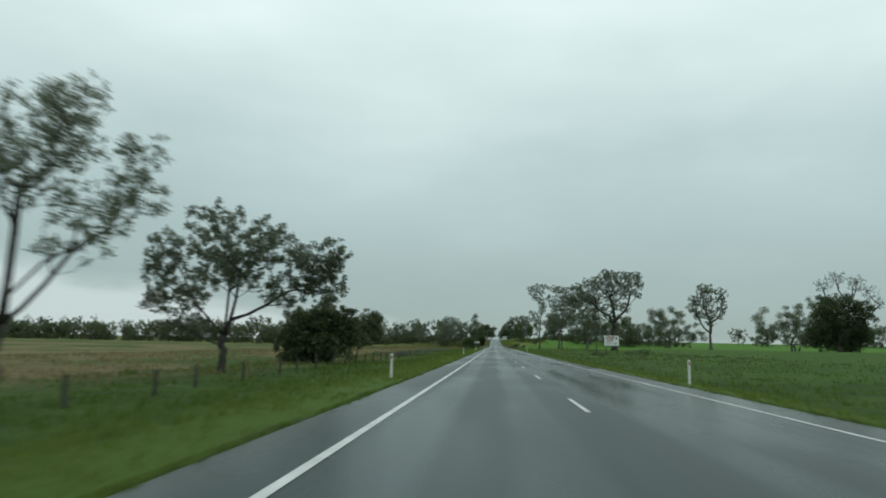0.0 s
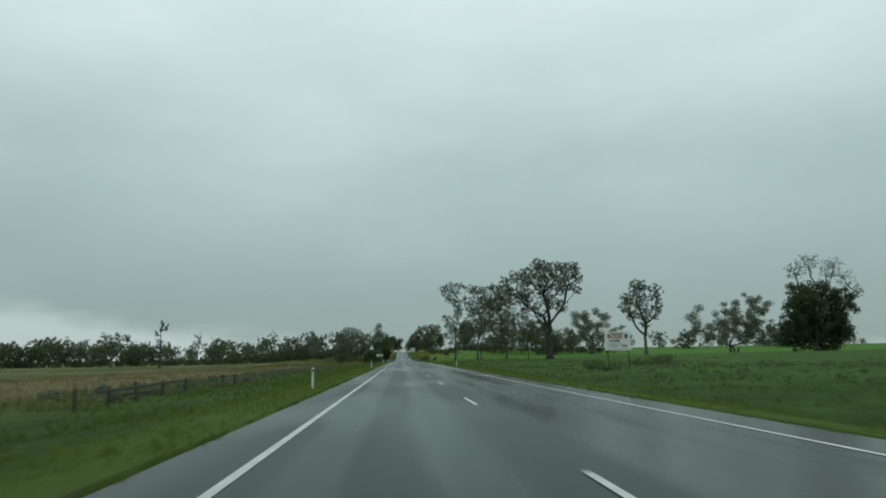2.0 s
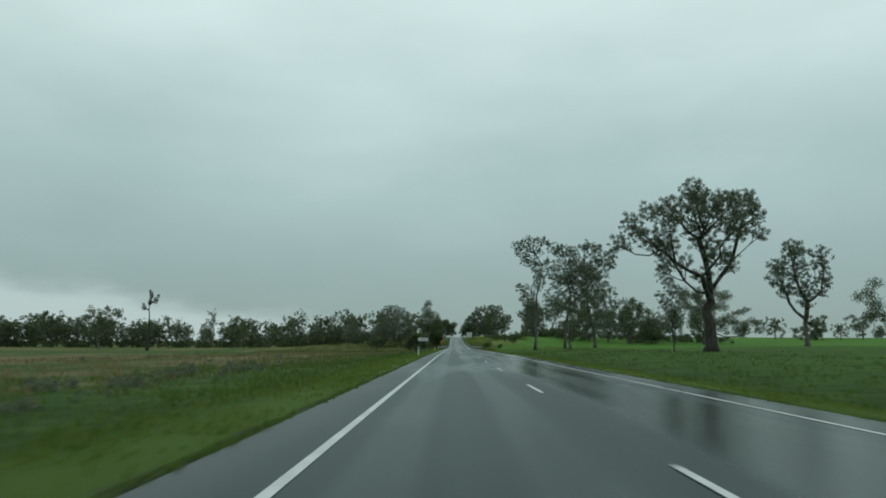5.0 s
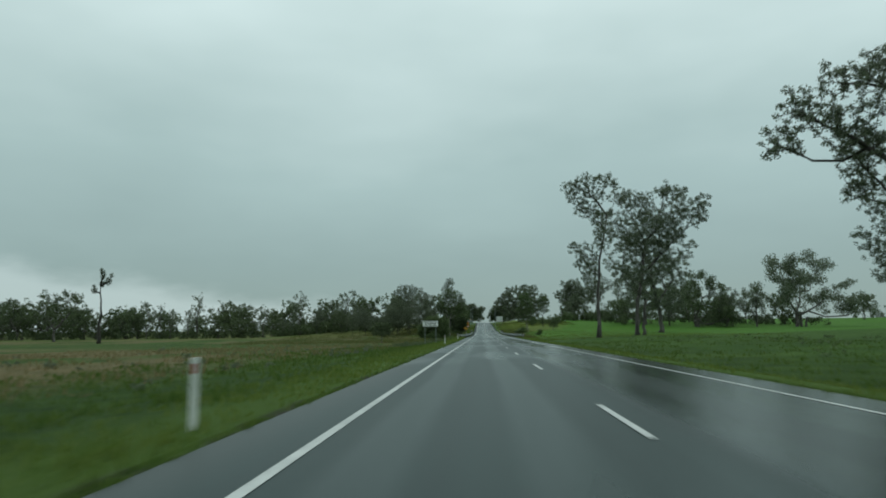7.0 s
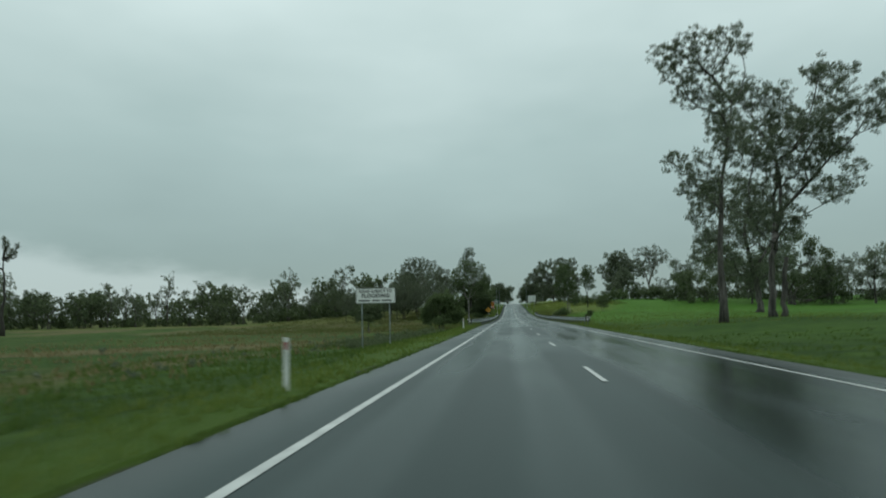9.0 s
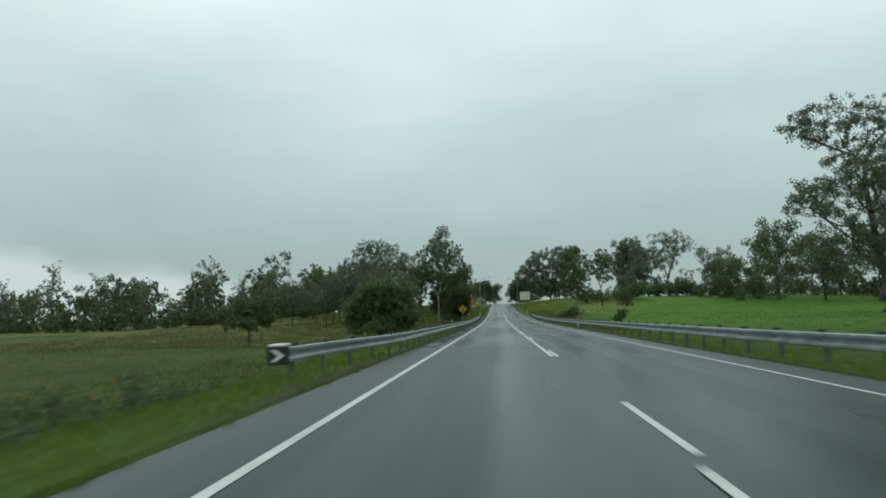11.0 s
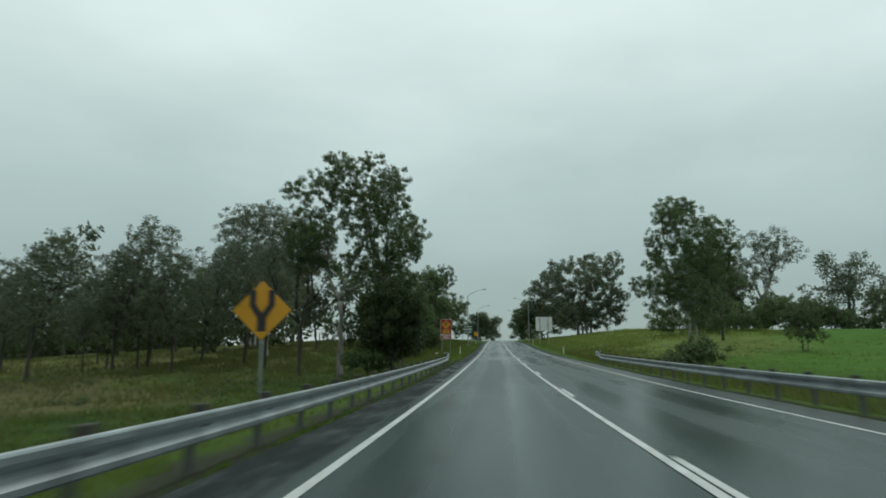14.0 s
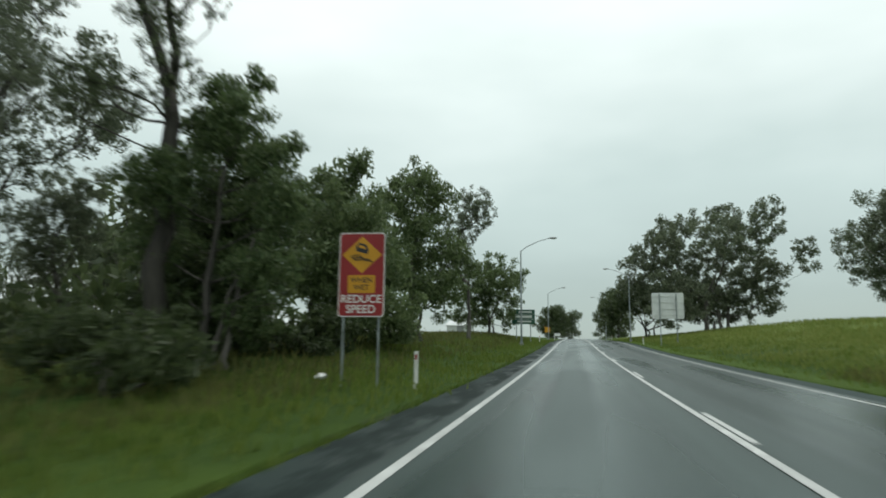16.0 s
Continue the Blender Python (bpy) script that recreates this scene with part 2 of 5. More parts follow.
    # less yellow below the thicket: its shade is put into the grass colour
    unshaded = maths(nt, "SUBTRACT", 1.0, maths(nt, "MULTIPLY", maths(nt, "MULTIPLY", past, ranged(nt, x, 0, -3)), 0.7))
    c = mixc(nt, maths(nt, "MULTIPLY", strip, unshaded), c, (0.086, 0.146, 0.024))
    # bare gravel along the seal's edge
    grav = ranged(nt, maths(nt, "ADD", ax, maths(nt, "MULTIPLY", maths(nt, "SUBTRACT", mid.outputs[0], 0.5), 1.1)), 4.72, 5.0, 1.0, 0.0)
    rails = maths(nt, "MULTIPLY", ranged(nt, sep.outputs["Y"], 312, 322), ranged(nt, sep.outputs["Y"], 452, 444))
    grav = maths(nt, "MAXIMUM", grav, maths(nt, "MULTIPLY", rails, ranged(nt, maths(nt, "ADD", ax, maths(nt, "MULTIPLY", maths(nt, "SUBTRACT", mid.outputs[0], 0.5), 1.4)), 5.15, 5.6, 0.85, 0.0)))
    c = mixc(nt, grav, c, (0.062, 0.060, 0.050))
    c = mixc(nt, maths(nt, "MULTIPLY", fine.outputs[0], 0.55), c, mixc(nt, 1.0, c, (0.5, 0.53, 0.46), "MULTIPLY"))
    nt.links.new(c, p.inputs["Base Color"])
    p.inputs["Roughness"].default_value = 0.95
    p.inputs["Specular IOR Level"].default_value = 0.15
    bump(nt, fine.outputs[0], 0.9, 0.12, p)
    return m


def let_through(nt, p, colour, amount):
    """Thin leaves pass part of the light."""
    t = nt.nodes.new("ShaderNodeBsdfTranslucent")
    nt.links.new(colour, t.inputs[0])
    mix = nt.nodes.new("ShaderNodeMixShader")
    mix.inputs[0].default_value = amount
    nt.links.new(p.outputs[0], mix.inputs[1])
    nt.links.new(t.outputs[0], mix.inputs[2])
    nt.links.new(mix.outputs[0], nt.nodes["Material Output"].inputs[0])


def blade_material(name, a, b, c):
    m, nt, p = blank(name)
    rnd = nt.nodes.new("ShaderNodeNewGeometry").outputs["Random Per Island"]
    co = nt.nodes.new("ShaderNodeTexCoord").outputs["Object"]
    r = ramp_node(nt, [(0.0, a), (0.6, b), (1.0, c)])
    big = noise_node(nt, co, 0.12, 3)
    nt.links.new(maths(nt, "ADD", maths(nt, "MULTIPLY", rnd, 0.6), maths(nt, "MULTIPLY", big.outputs[0], 0.45)), r.inputs[0])
    nt.links.new(r.outputs[0], p.inputs["Base Color"])
    p.inputs["Roughness"].default_value = 0.7
    p.inputs["Specular IOR Level"].default_value = 0.2
    let_through(nt, p, r.outputs[0], 0.45)
    return m


def leaf_material(name, dark, light, tip):
    m, nt, p = blank(name)
    geo = nt.nodes.new("ShaderNodeNewGeometry")
    obj = nt.nodes.new("ShaderNodeObjectInfo")
    co = nt.nodes.new("ShaderNodeTexCoord").outputs["Object"]
    clump = noise_node(nt, co, 0.8, 3)
    v = maths(nt, "ADD", maths(nt, "MULTIPLY", geo.outputs["Random Per Island"], 0.5), maths(nt, "MULTIPLY", clump.outputs[0], 0.4))
    v = maths(nt, "ADD", v, maths(nt, "MULTIPLY", obj.outputs["Random"], 0.15))
    r = ramp_node(nt, [(0.15, dark), (0.55, light), (0.95, tip)])
    nt.links.new(v, r.inputs[0])
    nt.links.new(r.outputs[0], p.inputs["Base Color"])
    p.inputs["Roughness"].default_value = 0.5
    p.inputs["Specular IOR Level"].default_value = 0.3
    let_through(nt, p, r.outputs[0], 0.42)
    return m


def bark_material(name, pale, dark, amount):
    m, nt, p = blank(name)
    co = nt.nodes.new("ShaderNodeTexCoord").outputs["Object"]
    strips = noise_node(nt, co, 1.1, 6, 0.72, (3, 3, 0.3))
    fine = noise_node(nt, co, 14, 4)
    r = ramp_node(nt, [(amount - 0.12, dark), (amount + 0.12, pale)])
    nt.links.new(strips.outputs[0], r.inputs[0])
    c = mixc(nt, maths(nt, "MULTIPLY", fine.outputs[0], 0.4), r.outputs[0], dark)
    nt.links.new(c, p.inputs["Base Color"])
    p.inputs["Roughness"].default_value = 0.85
    bump(nt, strips.outputs[0], 0.6, 0.05, p)
    return m


M_ROAD = asphalt_material()
M_GROUND = grass_ground_material()
M_LINE = surface("road_paint", (0.52, 0.54, 0.52), 0.5, 0, 5, 0.3, 0.2, wear=(0.2, 0.2, 0.2))
M_GRASS = blade_material("green_blades", (0.042, 0.096, 0.014), (0.076, 0.150, 0.024), (0.135, 0.182, 0.044))
M_VERGE = blade_material("yellow_green_blades", (0.068, 0.132, 0.018), (0.120, 0.190, 0.030), (0.185, 0.225, 0.055))
M_CROP = blade_material("pasture_blades", (0.075, 0.150, 0.020), (0.120, 0.215, 0.034), (0.215, 0.245, 0.070))
M_BANK = blade_material("bank_blades", (0.100, 0.175, 0.030), (0.178, 0.240, 0.052), (0.27, 0.285, 0.088))
M_MOUND = blade_material("mound_blades", (0.060, 0.092, 0.022), (0.105, 0.132, 0.036), (0.175, 0.175, 0.062))
M_SEED = blade_material("seeding_blades", (0.100, 0.112, 0.034), (0.200, 0.162, 0.076), (0.30, 0.225, 0.125))
M_LEAF = leaf_material("gum_leaves", (0.056, 0.077, 0.047), (0.124, 0.157, 0.095), (0.205, 0.24, 0.15))
M_LEAF_DARK = leaf_material("dense_leaves", (0.042, 0.066, 0.030), (0.092, 0.130, 0.058), (0.155, 0.195, 0.092))
M_LEAF_GREEN = leaf_material("fresh_leaves", (0.050, 0.090, 0.032), (0.110, 0.170, 0.066), (0.190, 0.245, 0.108))
M_SCRUB = leaf_material("wattle_leaves", (0.026, 0.044, 0.018), (0.060, 0.090, 0.036), (0.11, 0.145, 0.06))
M_BARK = bark_material("grey_bark", (0.19, 0.175, 0.155), (0.034, 0.030, 0.026), 0.52)
M_PALE = bark_material("pale_gum_bark", (0.36, 0.345, 0.31), (0.075, 0.068, 0.060), 0.49)
M_DARK_BARK = bark_material("wet_dark_bark", (0.085, 0.078, 0.064), (0.026, 0.023, 0.019), 0.55)
M_STEEL = surface("galvanised_steel", (0.36, 0.40, 0.41), 0.42, 0.7, 5, 0.4, 0.1)
M_DULL = surface("dull_zinc", (0.30, 0.31, 0.31), 0.6, 0.4, 6, 0.35, 0.15)
M_POST = surface("weathered_steel_post", (0.135, 0.145, 0.145), 0.6, 0.4, 6, 0.4, 0.15)
M_FOOT = surface("wet_concrete", (0.085, 0.085, 0.078), 0.7, 0, 4, 0.35, 0.4)
M_WHITE = surface("white_plastic", (0.72, 0.73, 0.70), 0.5, 0, 6, 0.2, 0.05)
M_SIGN = surface("white_sheeting", (0.80, 0.81, 0.79), 0.4, 0, 3, 0.12, 0.02)
M_BACK = surface("sign_back_aluminium", (0.72, 0.74, 0.73), 0.5, 0.2, 3, 0.18, 0.03)
M_BLACK = surface("black_lettering", (0.020, 0.020, 0.021), 0.5, 0, 6, 0.3, 0.02)
M_RED = surface("red_sheeting", (0.30, 0.018, 0.020), 0.4, 0, 3, 0.15, 0.02)
M_YELLOW = surface("yellow_sheeting", (0.62, 0.29, 0.012), 0.4, 0, 3, 0.15, 0.02)
M_GREEN = surface("green_sheeting", (0.008, 0.085, 0.050), 0.4, 0, 3, 0.15, 0.02)
M_TIMBER = surface("weathered_timber", (0.060, 0.056, 0.048), 0.85, 0, 4, 0.45, 0.5)
M_ROOF = surface("pale_roof_sheet", (0.62, 0.64, 0.64), 0.45, 0.2, 2, 0.15, 0.05)


# ---------------------------------------------------------------- helpers of the place
def part(name, bm, material, parent=None, label=""):
    me = bpy.data.meshes.new(name)
    if isinstance(bm, tuple):
        me.from_pydata(*bm)
    else:
        bm.to_mesh(me)
        bm.free()
    me.materials.append(material)
    ob = new(name, me)
    ob.parent = parent
    return tagged(ob, label) if label else ob


def thing(name, x, y, z, label, category, group="", turn=0.0):
    ob = new(name)
    ob.empty_display_size = 0.2
    ob.matrix_world = pose(x, y, z, 0, 0, turn)
    return tagged(ob, label, category, group)


def box(bm, cx, cy, cz, sx, sy, sz, bevel=0.0, m=None):
    r = bmesh.ops.create_cube(bm, size=1, matrix=(m or Matrix()) @ Matrix.Translation((cx, cy, cz)) @ Matrix.Diagonal((sx, sy, sz, 1)))
    if bevel:
        es = list({e for v in r["verts"] for e in v.link_edges})
        bmesh.ops.bevel(bm, geom=es, offset=bevel, segments=2, affect="EDGES", profile=0.5)


def tube_into(verts, faces, points, radii, sides):
    """Adds a tapered tube along points to the lists."""
    start = len(verts)
    pts = [Vector(p) for p in points]
    for k, (p, r) in enumerate(zip(pts, radii)):
        d = (pts[min(k + 1, len(pts) - 1)] - pts[max(k - 1, 0)]).normalized()
        u = d.orthogonal().normalized()
        if abs(d.z) > 0.5:
            u = (Vector((1, 0, 0)) - d * d.x).normalized()
        w = d.cross(u)
        for j in range(sides):
            a = 2 * math.pi * j / sides
            verts.append(tuple(p + u * (math.cos(a) * r) + w * (math.sin(a) * r)))
    for k in range(len(pts) - 1):
        for j in range(sides):
            a, b = start + k * sides + j, start + k * sides + (j + 1) % sides
            faces.append((a, b, b + sides, a + sides))
    faces.append(tuple(start + (len(pts) - 1) * sides + j for j in range(sides)))
    faces.append(tuple(start + j for j in reversed(range(sides))))


def pole(points, radii, sides=10):
    v, f = [], []
    tube_into(v, f, points, radii, sides)
    return v, [], f


def plate(outline, thick):
    """A flat plate in the x-z plane, its face towards -y."""
    bm = bmesh.new()
    vs = [bm.verts.new((x, 0, z)) for x, z in outline]
    f = bm.faces.new(vs)
    bm.normal_update()
    if f.normal.y > 0:
        f.normal_flip()
    r = bmesh.ops.extrude_face_region(bm, geom=[f])
    bmesh.ops.translate(bm, vec=(0, -thick, 0), verts=[v for v in r["geom"] if isinstance(v, bmesh.types.BMVert)])
    bmesh.ops.recalc_face_normals(bm, faces=bm.faces)
    return bm


def rounded(w, h, r, n=5, cx=0.0, cz=0.0):
    pts = []
    for sx, sz, a0 in ((1, 1, 0), (-1, 1, 90), (-1, -1, 180), (1, -1, 270)):
        for k in range(n + 1):
            a = radians(a0 + 90 * k / n)
            pts.append((cx + sx * (w / 2 - r) + r * math.cos(a), cz + sz * (h / 2 - r) + r * math.sin(a)))
    return pts


def lettering(words, size, x, z, y, material, parent, spacing=1.0, bold=0.012):
    cu = bpy.data.curves.new("lettering", "FONT")
    cu.body, cu.size, cu.align_x, cu.align_y, cu.extrude, cu.offset = words, size, "CENTER", "CENTER", 0.002, size * bold
    cu.space_character = spacing
    cu.materials.append(material)
    ob = new("lettering", cu)
    ob.parent = parent
    ob.matrix_local = pose(x, y, z, 90, 0, 0)
    return ob


# ---------------------------------------------------------------- lie of the land
ROAD_Z = [0.28, 0.09, -0.10, -0.25, -0.36, -0.45, -0.52, -0.58, -0.64, -0.78, -0.94, -1.10, -1.20, -1.34, -1.44, -1.38, -0.97,
          -0.37, 0.49, 1.55, 2.30, 3.00, 3.68, 4.30, 4.75, 5.00, 5.06, 4.95, 4.8, 4.7]   # every 30 m from y = -40


def prof(y):
    """Height of the road's crown, a smooth curve through ROAD_Z."""
    y = np.asarray(y, float)
    k = np.clip((y + 40) / 30, 0, len(ROAD_Z) - 1.001)
    i = k.astype(int)
    t = k - i
    z = np.array([ROAD_Z[0]] + ROAD_Z + [ROAD_Z[-1]])
    a, b, c, d = z[i], z[i + 1], z[np.minimum(i + 2, len(z) - 1)], z[np.minimum(i + 3, len(z) - 1)]
    return 0.5 * (2 * b + (c - a) * t + (2 * a - 5 * b + 4 * c - d) * t ** 2 + (3 * b - a - 3 * c + d) * t ** 3)


def smooth(v, a, b):
    t = np.clip((np.asarray(v, float) - a) / (b - a), 0, 1)
    return t * t * (3 - 2 * t)


SEAL_L, SEAL_R = -4.7, 4.85


def land(x, y):
    """Height of the ground at x, y (arrays or numbers)."""
    x, y = np.asarray(x, float), np.asarray(y, float)
    base = prof(y)
    # left: verge, table drain, culvert flats, then a low mound
    drop = np.interp(y, [0, 100, 250, 300, 330, 425, 455, 480, 520, 600], [.5, .5, .6, 1.1, 1.7, 1.7, .5, -.9, -1.0, -.5])
    left = -0.13 - drop * smooth(-x, 5.2, 13) - 1.1 * smooth(-x, 18, 130) * (1 - smooth(y, 440, 500))
    far_l = np.minimum(base, -1.1) - 1.6
    wl_ = smooth(-x, 35, 110)
    zl = (base + left) * (1 - wl_) + far_l * wl_
    # right: shallow drain, pasture that lifts away, a bank beyond the rail
    dip = np.interp(y, [0, 250, 300, 335, 440, 465, 480], [.35, .35, .6, .8, .6, .2, .0])
    bank = smooth(y, 445, 490) * (1 - 0.35 * smooth(y, 530, 600))
    right = -0.13 - dip * smooth(x, 5.4, 8) * (1 - smooth(x, 9, 28)) + 1.1 * smooth(x, 40, 125) * (1 - bank) + bank * (0.9 * smooth(x, 6, 13) + 1.6 * smooth(x, 12, 26))
    far_r = np.clip(base, -1.5, 3.5) + 1.0
    wr_ = smooth(x, 60, 160)
    zr_ = (base + right) * (1 - wr_) + far_r * wr_
    out = np.where(x < 0, zl, zr_)
    under = (x > SEAL_L - 0.25) & (x < SEAL_R + 0.25)
    rough = 0.05 * np.sin(x * 0.9 + y * 0.31) * np.sin(y * 0.47 - x * 0.2) + 0.10 * np.sin(x * 0.21 + 1.3) * np.sin(y * 0.13 + x * 0.05)
    out = out + rough * smooth(np.abs(x), 6, 12)
    return np.where(under, base - 0.16, out)


# ---------------------------------------------------------------- ground and road
def ground():
    xs = np.unique(np.concatenate([np.arange(-30, 30.1, 1.0), np.array([SEAL_L - 0.24, SEAL_L - 0.26, SEAL_R + 0.24, SEAL_R + 0.26]),
                                   np.arange(-130, -30, 5), np.arange(32, 132, 5), -np.geomspace(135, 3500, 22), np.geomspace(135, 3500, 22)]))
    ys = np.unique(np.concatenate([np.arange(-60, 640, 4.0), np.arange(640, 1000, 15), np.geomspace(1000, 4000, 14), -np.geomspace(62, 1500, 12)]))
    gx, gy = np.meshgrid(xs, ys)
    gz = land(gx, gy)
    far = smooth(np.hypot(gx, gy - 300), 700, 1600)
    gz = gz * (1 - far) + 1.0 * far
    n, m = len(xs), len(ys)
    verts = np.stack([gx.ravel(), gy.ravel(), gz.ravel()], 1)
    i = np.arange((m - 1) * n).reshape(m - 1, n)[:, :-1].ravel()
    faces = np.stack([i, i + 1, i + 1 + n, i + n], 1)
    me = bpy.data.meshes.new("ground")
    me.from_pydata(verts.tolist(), [], faces.tolist())
    me.materials.append(M_GROUND)
    for poly in me.polygons:
        poly.use_smooth = True
    return tagged(new("ground", me), "wet green pasture and mown road verge", "ground", kind="structure")


def crown_z(x, y):
    return prof(y) - 0.024 * np.abs(x)


def strip(name, x0, x1, y0, y1, lift, material, parent=None, step=5.0, skirt=0.0, cols=2):
    ys = np.arange(y0, y1 + 0.01, step)
    xs = np.linspace(x0, x1, cols)
    rows = [(x, y, float(crown_z(x, y)) + lift) for y in ys for x in xs]
    n = cols
    faces = [(a * n + b, a * n + b + 1, a * n + n + b + 1, a * n + n + b) for a in range(len(ys) - 1) for b in range(n - 1)]
    if skirt:
        base = len(rows)
        rows += [(x0 - 0.12, y, float(crown_z(x0, y)) + lift - skirt) for y in ys] + [(x1 + 0.12, y, float(crown_z(x1, y)) + lift - skirt) for y in ys]
        k = len(ys)
        for a in range(k - 1):
            faces.append((base + a, a * n, a * n + n, base + a + 1))
            faces.append((a * n + n - 1, base + k + a, base + k + a + 1, a * n + 2 * n - 1))
    return part(name, (rows, [], faces), material, parent)


ground()
road = strip("road", SEAL_L, SEAL_R, -60, 800, 0.0, M_ROAD, None, 4.0, 0.25, 9)
tagged(road, "wet two-lane asphalt highway with worn wheel tracks", "road", kind="structure")
strip("edge_line", -3.565, -3.435, -60, 800, 0.006, M_LINE, road)
strip("edge_line", 3.70, 3.80, -60, 800, 0.006, M_LINE, road)
strip("centre_line", -0.075, 0.03, 325.5, 800, 0.006, M_LINE, road)


def dash_mesh(w, n):
    bm = bmesh.new()
    box(bm, 0, n / 2, 0.0, w, n, 0.006)
    me = bpy.data.meshes.new("lane_dash")
    bm.to_mesh(me)
    bm.free()
    me.materials.append(M_LINE)
    return me


DASH = dash_mesh(0.09, 3.0)
for first, last, x in ((-2.11 - 48, 325, 0.0), (1.40 + 26 * 12, 780, 0.11)):
    y = first
    while y < last:
        if not (x == 0.0 and y > 319):
            ob = new("lane_dash", DASH)
            ob.parent = road
            slope = math.degrees(math.atan2(float(prof(y + 3) - prof(y)), 3.0))
            ob.matrix_local = pose(x, y, float(crown_z(x, y)) + 0.006, slope, 0, 0)
        y += 12.0


# ---------------------------------------------------------------- trees
def leaf_cloud(rng, clumps, size, cover, slim=0.42):
    """Drooping leaf sprays, as small slim quads, in the clumps (x, y, z, r, flatness, fill)."""
    c = np.array([k[:3] for k in clumps])
    r = np.array([k[3] for k in clumps])
    flat = np.array([k[4] for k in clumps])
    fill = np.array([k[5] for k in clumps])
    many = np.maximum(3, (cover * fill * math.pi * r * r * flat / (size * size * slim * 0.55))).astype(int)
    n = int(many.sum())
    d = rng.normal(size=(n, 3))
    d /= np.linalg.norm(d, axis=1)[:, None]
    rad = (rng.uniform(0.03, 1.0, n) ** 0.5 * rng.uniform(0.75, 1.12, n))[:, None]
    rr = np.repeat(r, many)[:, None]
    p = np.repeat(c, many, 0) + d * rad * rr * np.stack([np.ones(n), np.ones(n), np.repeat(flat, many)], 1)
    a = rng.uniform(0, 2 * math.pi, n)
    droop = rng.normal(-0.6, 0.7, n)
    along = np.stack([np.cos(a) * np.cos(droop), np.sin(a) * np.cos(droop), np.sin(droop)], 1)
    side = np.cross(along, rng.normal(size=(n, 3)))
    side /= np.linalg.norm(side, axis=1)[:, None] + 1e-9
    ln = size * rng.uniform(0.7, 1.5, n)[:, None]
    wd = size * slim * rng.uniform(0.7, 1.3, n)[:, None]
    quad = np.stack([p - along * ln * 0.5, p + side * wd * 0.5, p + along * ln * 0.5, p - side * wd * 0.5], 1)
    return quad.reshape(-1, 3), n


def quads_mesh(name, verts, n, material):
    me = bpy.data.meshes.new(name)
    me.vertices.add(n * 4)
    me.vertices.foreach_set("co", verts.astype(np.float32).ravel())
    me.loops.add(n * 4)
    me.loops.foreach_set("vertex_index", np.arange(n * 4, dtype=np.int32))
    me.polygons.add(n)
    me.polygons.foreach_set("loop_start", np.arange(0, n * 4, 4, dtype=np.int32))
    me.update(calc_edges=True)
    me.materials.append(material)
    return me


